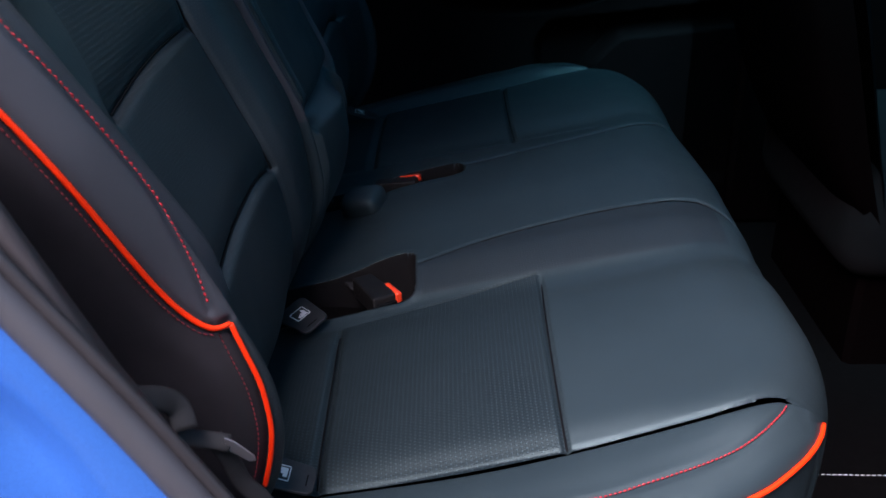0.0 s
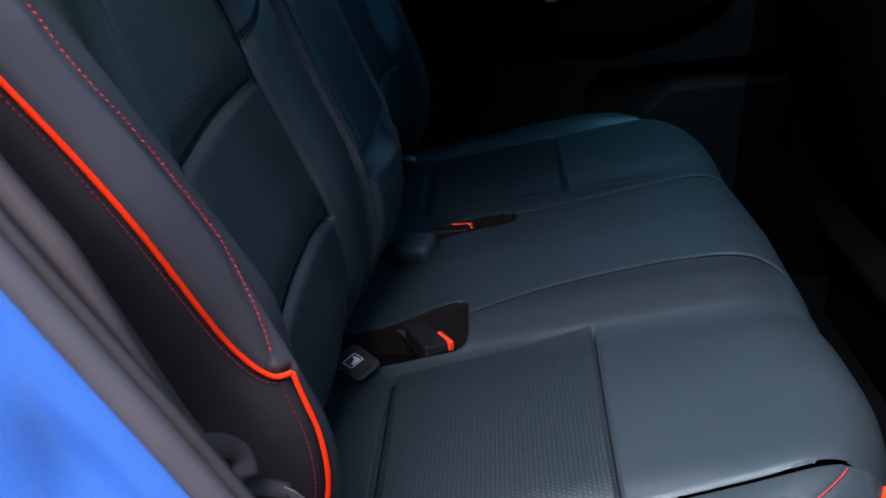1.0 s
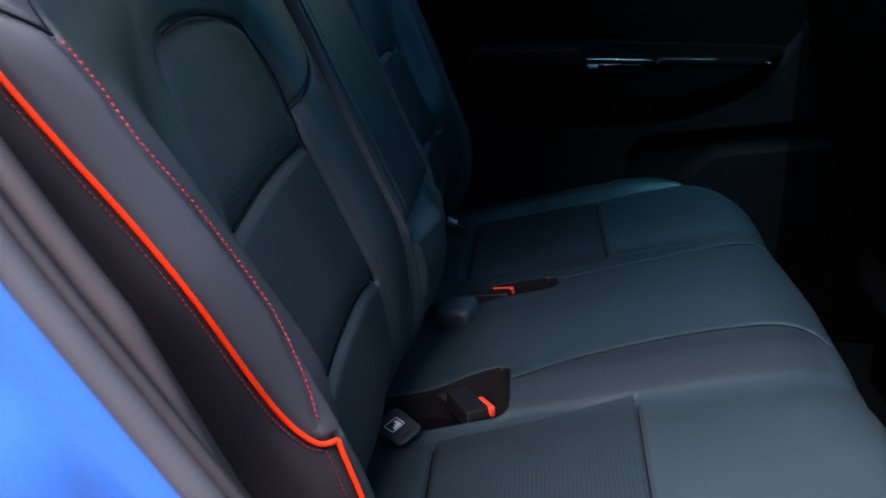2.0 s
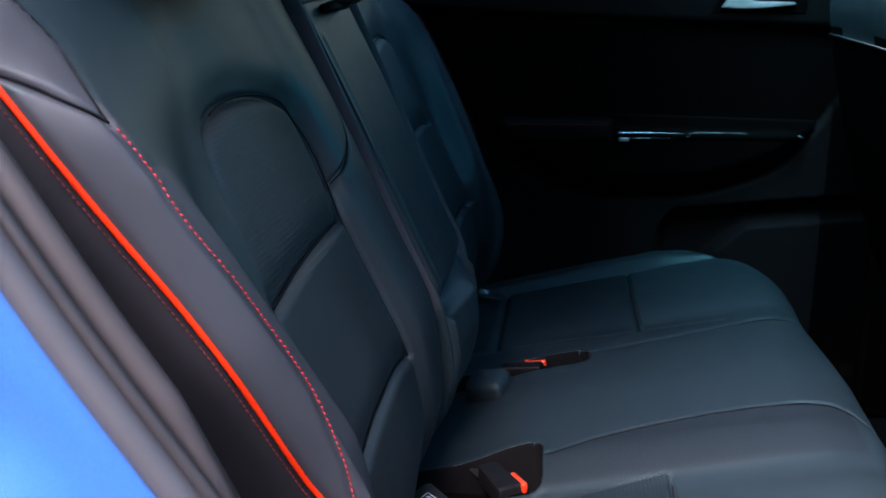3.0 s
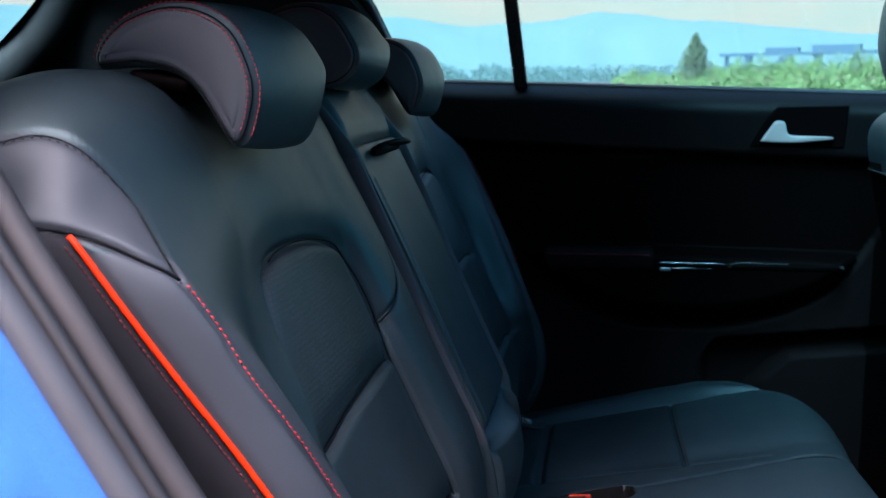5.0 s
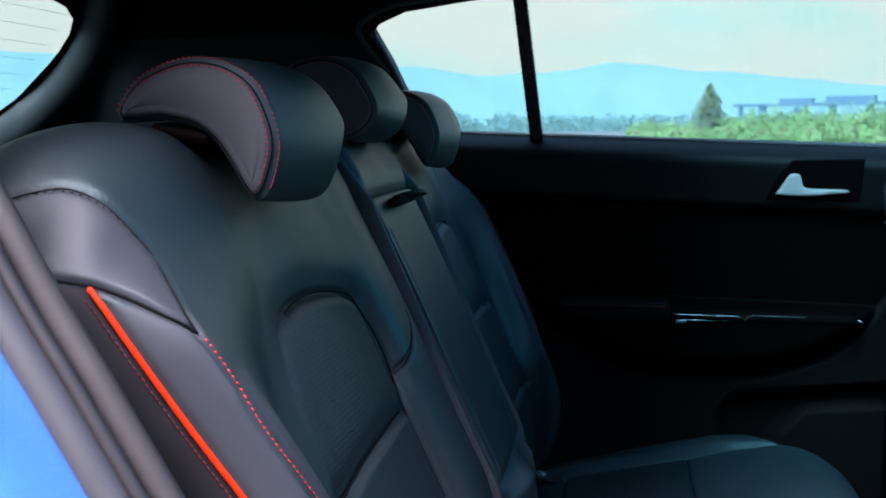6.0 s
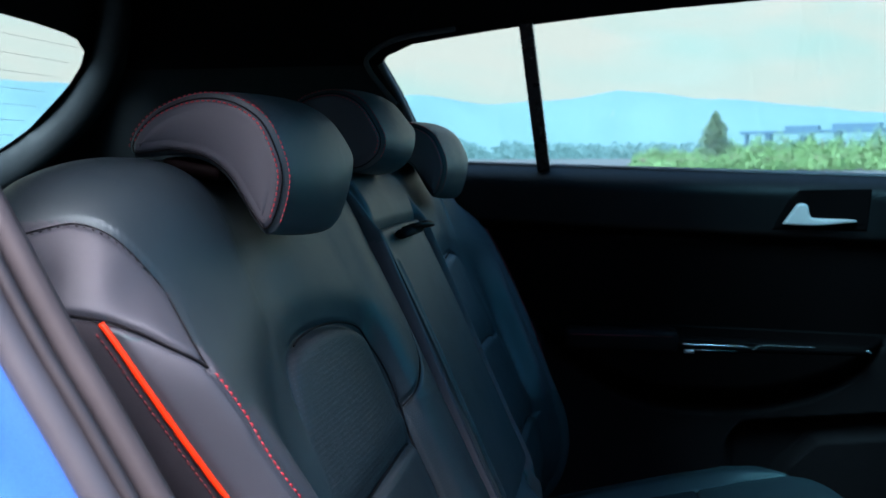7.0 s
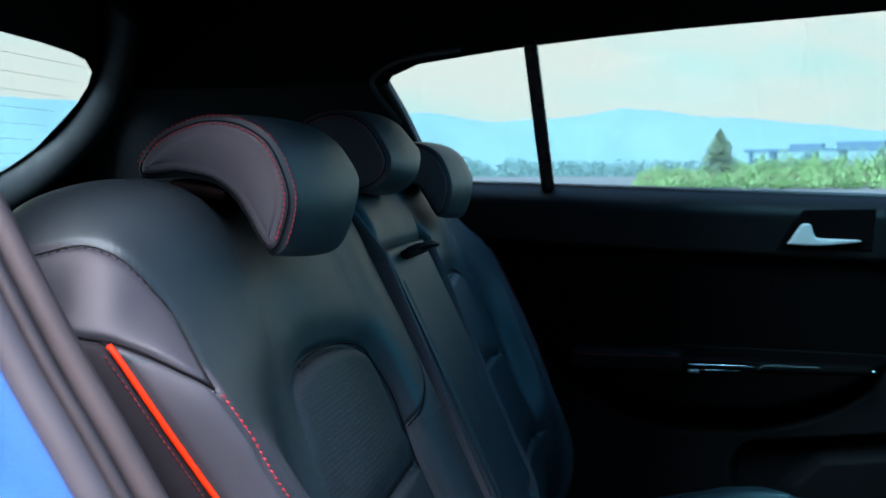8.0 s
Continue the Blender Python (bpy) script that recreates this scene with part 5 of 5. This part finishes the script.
corner = [(0.0, 1.546), (0.25, 1.545), (0.385, 1.542), (0.487, 1.537), (0.545, 1.530), (0.594, 1.513), (0.618, 1.487), (0.626, 1.455), (0.622, 1.425), (0.602, 1.354), (0.558, 1.313), (0.50, 1.285), (0.44, 1.270), (0.0, 1.265)]
right = [gate(y, z) for y, z in corner] + [gate(0.0, 1.05), gate(0.80, 1.05), gate(0.80, 1.66), gate(0.0, 1.66)]
plate("gate_trim", right, (-1, 0, -0.9), 0.008, PLASTIC_SOFT, tail, "dark plastic window surround")
plate("gate_trim", [(x, -y, z) for x, y, z in right][::-1], (-1, 0, -0.9), 0.008, PLASTIC_SOFT, tail, "dark plastic window surround")
part("lower_gate", rounded_box((0.06, 1.5, 0.80), (-1.33, 0, 0.72), 0.01, 1), PLASTIC, tail, "black plastic tailgate lining")
win5 = thing("window_4", "tinted rear window with fine heating wires", "window", kind="structure")
pane = plate("pane", [gate(-0.66, 1.56), gate(0.66, 1.56), gate(0.66, 1.23), gate(-0.66, 1.23)], (-1, 0, 0.9), 0.004, GLASS, win5, "tinted glass")
pane.location = (-0.02, 0, -0.01)
for k in range(9):
    z = 1.29 + k * 0.028
    tube("heating_wire", np.array([gate(-0.55, z), gate(0.0, z), gate(0.58, z)]) + np.array([-0.008, 0, 0.0]), 0.0003, TRIM, win5, "fine heating wire", 4)
tagged(part("cargo_floor", rounded_box((1.0, 1.4, 0.03), (-0.83, 0, 0.90), 0.01, 1), CARPET, None), "black carpeted load floor behind the seat", "floor", kind="structure")
# pillar trim running down beside the rear window
pill = smooth_path([(-0.765, 0.46, 1.612), (-0.787, 0.508, 1.588), (-0.826, 0.571, 1.546), (-0.861, 0.620, 1.508), (-0.900, 0.653, 1.464), (-0.954, 0.660, 1.402), (-1.012, 0.634, 1.338), (-1.058, 0.576, 1.286), (-1.092, 0.495, 1.249), (-1.11, 0.40, 1.23)], 0.02)
sweep("pillar_trim", pill, [(0.042 * math.cos(a), 0.03 * math.sin(a)) for a in np.linspace(0, 2 * math.pi, 16, endpoint=False)], PILLAR, tail, "rounded dark plastic pillar trim")
# windscreen end
front = thing("wall_front", "black dashboard and bulkhead", "car body", kind="structure")
part("dashboard", rounded_box((0.35, 1.48, 0.75), (1.95, 0, 0.80), 0.05, 3), PLASTIC, front)
win4 = thing("window_5", "tinted windscreen", "window", kind="structure")
pane = plate("pane", [(1.98, -0.80, 1.158), (1.98, 0.80, 1.158), (1.31, 0.70, 1.655), (1.31, -0.70, 1.655)], (1, 0, 1), 0.005, DARK_GLASS, win4)


# ---- front seat ----
def build_front_seat(yc):
    ob = thing("front_seat", "black leather front seat seen from behind with its headrest", "car seat", group="front seats")
    prof = smooth_path([(0.83, 0.55), (0.73, 0.70), (0.655, 0.90), (0.615, 1.05), (0.596, 1.135), (0.588, 1.18), (0.590, 1.215), (0.612, 1.238), (0.66, 1.243), (0.70, 1.20), (0.74, 1.0), (0.80, 0.75), (0.86, 0.55)], 0.012)
    n, cols = len(prof), 44
    V = np.empty((n, cols, 3))
    cx = np.interp(prof[:, 1], [0.55, 1.24], [0.84, 0.645])
    for j in range(cols):
        f = 2 * j / (cols - 1) - 1
        w = np.interp(prof[:, 1], [0.55, 0.9, 1.1, 1.2, 1.25], [0.235, 0.25, 0.245, 0.225, 0.19])
        e = (1 - abs(f) ** 6) ** 0.5
        V[:, j, 0] = cx + (prof[:, 0] - cx) * (0.15 + 0.85 * e)
        V[:, j, 1] = yc + f * w
        V[:, j, 2] = prof[:, 1] - 0.03 * abs(f) ** 4 * np.clip((prof[:, 1] - 1.1) / 0.14, 0, 1)
    sh = Sheet(V)
    if sh.N[n // 4, cols // 2, 0] > 0:
        sh = Sheet(V[::-1].copy())
    zc = sh.centres()[:, :, 2]
    sh.panels(np.where(zc > 1.142, 0, 1), {0: ("upper_shell", LEATHER, "smooth leather shoulder"), 1: ("back_panel", PLASTIC, "dark back panel")}, ob)
    edge = np.array([V[np.argmin(np.abs(prof[: n // 2, 1] - 1.142)), j] for j in range(2, cols - 2)])
    tube("trim_line", edge + np.array([-0.003, 0, 0]), 0.0022, CHROME, ob, "thin bright trim line", 6)
    head = smooth_path([(0.585, 1.29), (0.575, 1.34), (0.583, 1.41), (0.61, 1.44), (0.66, 1.44), (0.685, 1.38), (0.68, 1.29), (0.64, 1.262), (0.60, 1.265), (0.585, 1.29)], 0.012)[:-1]
    m = len(head)
    V = np.empty((m + 1, 24, 3))
    c0 = head.mean(0)
    for j in range(24):
        f = 2 * j / 23 - 1
        e = (1 - abs(f) ** 5) ** 0.5 if abs(f) < 1 else 0.05
        V[:m, j, 0], V[:m, j, 2] = (c0 + (head - c0) * (0.1 + 0.9 * e)).T
        V[:m, j, 1] = yc + f * 0.135
    V[m] = V[0]
    s2 = Sheet(V)
    if s2.N[2, 12, 0] > 0:
        s2 = Sheet(V[::-1].copy())
    s2.panels(np.zeros((m, 23), int), {0: ("head_cushion", LEATHER, "black leather headrest cushion")}, ob)
    for dy in (-0.06, 0.06):
        tube("post", np.array([(0.645, yc + dy, 1.20), (0.64, yc + dy, 1.25), (0.64, yc + dy, 1.30)]), 0.006, CHROME, ob, "steel post", 8)
    part("cushion", rounded_box((0.55, 0.48, 0.18), (1.05, yc, 0.60), 0.05, 3), CLOTH, ob, "", True)
    part("base", rounded_box((0.40, 0.40, 0.18), (1.02, yc, 0.43), 0.01, 1), PLASTIC, ob)
    return ob


build_front_seat(0.37)
build_front_seat(-0.37)

# ---- outside ----
GRASS = plain("asphalt_ground", (0.050, 0.055, 0.060), 0.9, spread=0.5, scale=0.3, grain=0.4, grain_scale=8)
tagged(mesh_object("ground", [(-4000, -4000, 0), (4000, -4000, 0), (4000, 4000, 0), (-4000, 4000, 0)], [(0, 1, 2, 3)], GRASS), "flat grey asphalt ground reaching the horizon", "ground", kind="structure")


# unseen wall, added only to keep low sky light off the doorway
PLASTER = plain("grey_plaster", (0.10, 0.10, 0.10), 0.9, spread=0.3, scale=0.8, grain=0.4, grain_scale=60)
tagged(part("wall_light_block", rounded_box((22, 0.3, 4.0), (0, -5.2, 2.0), 0.02, 1), PLASTER, None), "unseen plain grey wall added to block low sky light", "wall", kind="structure")


def leafy(name, colour):
    m, n, l, b = material(name)
    info = n.new("ShaderNodeNewGeometry")
    f = info.outputs["Random Per Island"]
    l.new(colour_mix(n, l, f, tuple(c * 0.85 for c in colour), tuple(c * 1.15 for c in colour)), b.inputs["Base Color"])
    b.inputs["Roughness"].default_value = 0.6
    tl = n.new("ShaderNodeBsdfTranslucent")
    l.new(b.inputs["Base Color"].links[0].from_socket, tl.inputs["Color"])
    mx = n.new("ShaderNodeMixShader")
    mx.inputs[0].default_value = 0.45
    l.new(b.outputs[0], mx.inputs[1])
    l.new(tl.outputs[0], mx.inputs[2])
    l.new(mx.outputs[0], n["Material Output"].inputs["Surface"])
    return m


LEAF = leafy("fresh_leaves", (0.17, 0.31, 0.12))
LEAF_DARK = leafy("dark_leaves", (0.13, 0.21, 0.125))
BARK = plain("bark", (0.12, 0.09, 0.07), 0.9, scale=5)


def crown(rng, count, size, shape):
    """Many small leaf clumps; shape gives a place."""
    V, F = [], []
    for _ in range(count):
        p = np.array(shape(rng))
        n = rng.normal(size=3)
        n /= np.linalg.norm(n)
        a = np.cross(n, (0.3, 0.5, 0.8))
        a /= np.linalg.norm(a)
        b = np.cross(n, a)
        s = size * rng.uniform(0.5, 1.3)
        k = len(V)
        for ang in (0.2, 1.5, 2.9, 4.3, 5.4):
            r = s * rng.uniform(0.6, 1.1)
            V.append(p + a * r * math.cos(ang) + b * r * math.sin(ang) + n * s * rng.uniform(-0.15, 0.15))
        V.append(p + n * s * 0.3)
        F += [(k + i, k + (i + 1) % 5, k + 5) for i in range(5)]
    return V, F


def build_tree(at, height, width, seed, label, leaf, conic=True, leaves=1500, size=0.22):
    rng = np.random.default_rng(seed)
    ob = thing("tree", label, "tree", group="trees beyond the car park")
    tube("trunk", smooth_path([(0, 0, 0), (0.1 * width * rng.normal(), 0.05, height * 0.35), (0.05, 0, height * 0.9)], height * 0.1) + 0, 0.035 * height ** 0.8 * 0.5, BARK, ob, "", 7)
    for _ in range(9):
        z = height * rng.uniform(0.15, 0.7)
        a = rng.uniform(0, 6.28)
        r = width * 0.4 * (1 - z / height)
        tube("limb", np.array([(0, 0, z), (r * 0.5 * math.cos(a), r * 0.5 * math.sin(a), z + r * 0.5), (r * math.cos(a), r * math.sin(a), z + r * 0.8)]), 0.03, BARK, ob, "", 5)
    lob = [(rng.uniform(0, 6.28), rng.uniform(0.02, 1.0), rng.uniform(0.5, 1.3)) for _ in range(60)]
    turn = rng.uniform(0, 6.28, 3)

    def shape(g):
        if conic:
            a0, h0, r0 = lob[g.integers(len(lob))]
            h = np.clip(h0 + g.normal() * 0.04, 0.02, 1.0)
            r = width * 0.5 * (1 - h) ** 0.7 * r0 * math.sqrt(g.uniform(0.1, 1))
            a = a0 + g.normal() * 0.6
            return (r * math.cos(a), r * math.sin(a), h * height)
        # a bush is full to the ground, with a top that rises and falls round it
        a, r = g.uniform(0, 6.28), math.sqrt(g.uniform(0, 1))
        top = 0.72 + 0.16 * math.sin(2 * a + turn[0] + 2 * r) + 0.12 * math.sin(5 * a + turn[1] + 3 * r) + g.normal() * 0.05
        h = max(0.02, top * (1 - 0.55 * r * r)) * g.uniform(0.05, 1) ** 0.6
        return (width * 0.62 * r * math.cos(a), width * 0.62 * r * math.sin(a), h * height * 1.25)

    V, F = crown(rng, leaves, size, shape)
    C = np.array(V) - np.array((0, 0, height * 0.3))
    C /= np.linalg.norm(C, axis=1, keepdims=True)
    C += rng.normal(size=C.shape) * 0.25 + np.array((0, -0.9, 0.9))
    C /= np.linalg.norm(C, axis=1, keepdims=True)
    mesh_object("crown", V, F, leaf, ob, "", smooth=True, normals=C)
    ob.location = at
    return ob


def bearing(px, dist):
    """A place at a distance, given how far to the side of the view's middle it stands."""
    a = math.atan((px - 784) / 1736.4)
    yaw = math.atan2(-0.362, 1.961) + a
    return 0.143 + dist * math.sin(yaw), -1.218 + dist * math.cos(yaw)


x, y = bearing(1272, 120)
build_tree((x, y, 0), 6.5, 5.6, 5, "dark green pointed tree beyond the car park", LEAF_DARK, True, 11000, 0.085)
rng = np.random.default_rng(11)
for i in range(15):
    px = 1175 + i * 42 + rng.uniform(-14, 14)
    tall = 2.1 + 1.3 * np.clip((px - 1180) / 200, 0, 1) + rng.uniform(-0.3, 0.5)
    x, y = bearing(px, 118 + rng.uniform(-8, 14))
    build_tree((x, y, 0), tall, 4.4, 100 + i, "light green leafy bush beyond the car park", LEAF, False, 4200, 0.085)


for i in range(26):
    x, y = bearing(1150 + i * 24 + rng.uniform(-12, 12), 88 + rng.uniform(-6, 6))
    build_tree((x, y, 0), 1.35 + rng.uniform(-0.3, 0.4), 3.2, 200 + i, "pale green low bush beyond the car park", LEAF, False, 2000, 0.075)


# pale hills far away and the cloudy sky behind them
# haze is painted: pale blue base colour plus a glow, no mist is built
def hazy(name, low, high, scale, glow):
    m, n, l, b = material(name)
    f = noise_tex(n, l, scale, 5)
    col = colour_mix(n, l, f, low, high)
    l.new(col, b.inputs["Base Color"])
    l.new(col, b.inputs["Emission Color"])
    # this glow takes the place of light scattered in the air
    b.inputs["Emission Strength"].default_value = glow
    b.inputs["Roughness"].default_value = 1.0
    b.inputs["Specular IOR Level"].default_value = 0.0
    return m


HILL = hazy("painted_haze_hills", (0.048, 0.083, 0.096), (0.058, 0.094, 0.106), 0.004, 1.0)
WOOD = hazy("painted_haze_woods", (0.048, 0.0832, 0.0928), (0.0544, 0.0928, 0.0992), 0.03, 0.8)
STEEL = hazy("painted_haze_steel", (0.0384, 0.0704, 0.1024), (0.0448, 0.0768, 0.112), 0.02, 0.6)


def hills(name, dist, depth, mat, label, seed):
    """A ridge standing round the place: rise in degrees by bearing, with folds of its own."""
    rise = [(-80, 3.6), (-52, 4.7), (-44, 5.2), (-36, 4.2), (-20, 3.4), (-12, 3.5), (-7, 3.0), (-4, 3.05), (0, 3.7), (4, 3.2), (9, 2.7), (14, 2.2), (30, 2.6), (75, 2.0)]
    V, F = [], []
    cols, rows = 300, 10
    for i in range(cols):
        deg = -80 + 155 * i / (cols - 1)
        a = radians(deg)
        h = (dist + depth) * math.tan(radians(ease(deg, rise) + 0.16 * noise.noise((deg * 0.33, seed, 0.7)) + 0.05 * noise.noise((deg * 1.7, seed, 2.1))))
        for j in range(rows):
            f = j / (rows - 1)
            d = dist + depth * f + 0.10 * depth * noise.noise((a * 20, f * 3, seed))
            V.append((d * math.sin(a), d * math.cos(a), max(0.0, h) * math.sin(f * math.pi / 2)))
    for i in range(cols - 1):
        for j in range(rows - 1):
            F.append((i * rows + j, (i + 1) * rows + j, (i + 1) * rows + j + 1, i * rows + j + 1))
    return tagged(mesh_object(name, V, F, mat), label, "hills", kind="structure")


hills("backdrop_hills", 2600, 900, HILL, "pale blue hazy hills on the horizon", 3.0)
rng = np.random.default_rng(4)
wv, wf = [], []
for k in range(900):
    px = rng.uniform(700, 1500)
    d = rng.uniform(430, 520)
    cx, cy = bearing(px, d)
    h = 4.6 + 6 * noise.noise((px * 0.02, 1.0, 4.0)) + rng.uniform(-2, 3)
    for q in range(14):
        a, e = rng.uniform(0, 6.28), rng.uniform(0, 1)
        s = rng.uniform(0.5, 1.0)
        p = np.array([cx + 2.5 * math.cos(a), cy + 2.5 * math.sin(a), e * h])
        b0 = len(wv)
        wv += [p + s * rng.normal(size=3) * 0.8 for _ in range(4)]
        wf += [(b0, b0 + 1, b0 + 2), (b0, b0 + 2, b0 + 3), (b0, b0 + 1, b0 + 3)]
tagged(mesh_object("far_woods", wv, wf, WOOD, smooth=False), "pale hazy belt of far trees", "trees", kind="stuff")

# long low gantry structure far beyond the bushes
gantry = thing("gantry_bridge", "blue-grey steel gantry bridge far beyond the bushes", "bridge")
GD = 520
p0, p1 = np.array(bearing(1318, GD)), np.array(bearing(1900, GD * 0.92))
ang = math.degrees(math.atan2(p1[1] - p0[1], p1[0] - p0[0]))
L = float(np.linalg.norm(p1 - p0))
mid = (p0 + p1) / 2
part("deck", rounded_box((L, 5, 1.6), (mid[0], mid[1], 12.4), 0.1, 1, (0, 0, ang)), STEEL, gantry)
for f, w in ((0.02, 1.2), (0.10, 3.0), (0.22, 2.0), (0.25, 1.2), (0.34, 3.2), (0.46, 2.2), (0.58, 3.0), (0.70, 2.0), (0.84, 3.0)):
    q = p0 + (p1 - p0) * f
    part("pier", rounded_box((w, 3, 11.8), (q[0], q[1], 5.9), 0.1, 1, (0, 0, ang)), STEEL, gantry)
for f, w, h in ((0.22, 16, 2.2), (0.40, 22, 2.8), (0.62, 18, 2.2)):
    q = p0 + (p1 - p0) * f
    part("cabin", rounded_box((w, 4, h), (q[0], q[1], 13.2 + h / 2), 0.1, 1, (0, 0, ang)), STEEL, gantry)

# cloudy sky beyond the hills
m, n, l, b = material("cloudy_sky")
tc = n.new("ShaderNodeTexCoord")
mp = n.new("ShaderNodeMapping")
mp.inputs["Scale"].default_value = (0.00055, 0.00055, 0.0016)
l.new(tc.outputs["Object"], mp.inputs["Vector"])
nz = n.new("ShaderNodeTexNoise")
nz.inputs["Scale"].default_value, nz.inputs["Detail"].default_value = 1.0, 4
nz.inputs["Distortion"].default_value = 0.4
l.new(mp.outputs[0], nz.inputs["Vector"])
cl = ramp(n, l, nz.outputs["Fac"], 0.29, 0.49)
col = colour_mix(n, l, cl, (0.1888, 0.2336, 0.2259), (0.304, 0.2291, 0.2112))
em = n.new("ShaderNodeEmission")
em.inputs["Strength"].default_value = 1.0
l.new(col, em.inputs["Color"])
l.new(em.outputs[0], n["Material Output"].inputs["Surface"])
CLOUD = m
V, F = [], []
for i in range(61):
    a = radians(-85 + 130 * i / 60)
    for z in (-50, 300, 700, 1200, 1900):
        V.append((4300 * math.sin(a), 4300 * math.cos(a), z))
for i in range(60):
    for j in range(4):
        F.append((i * 5 + j, i * 5 + j + 1, (i + 1) * 5 + j + 1, (i + 1) * 5 + j))
tagged(mesh_object("backdrop_sky", V, F, CLOUD), "pale cyan sky with soft pinkish clouds", "sky", kind="structure")
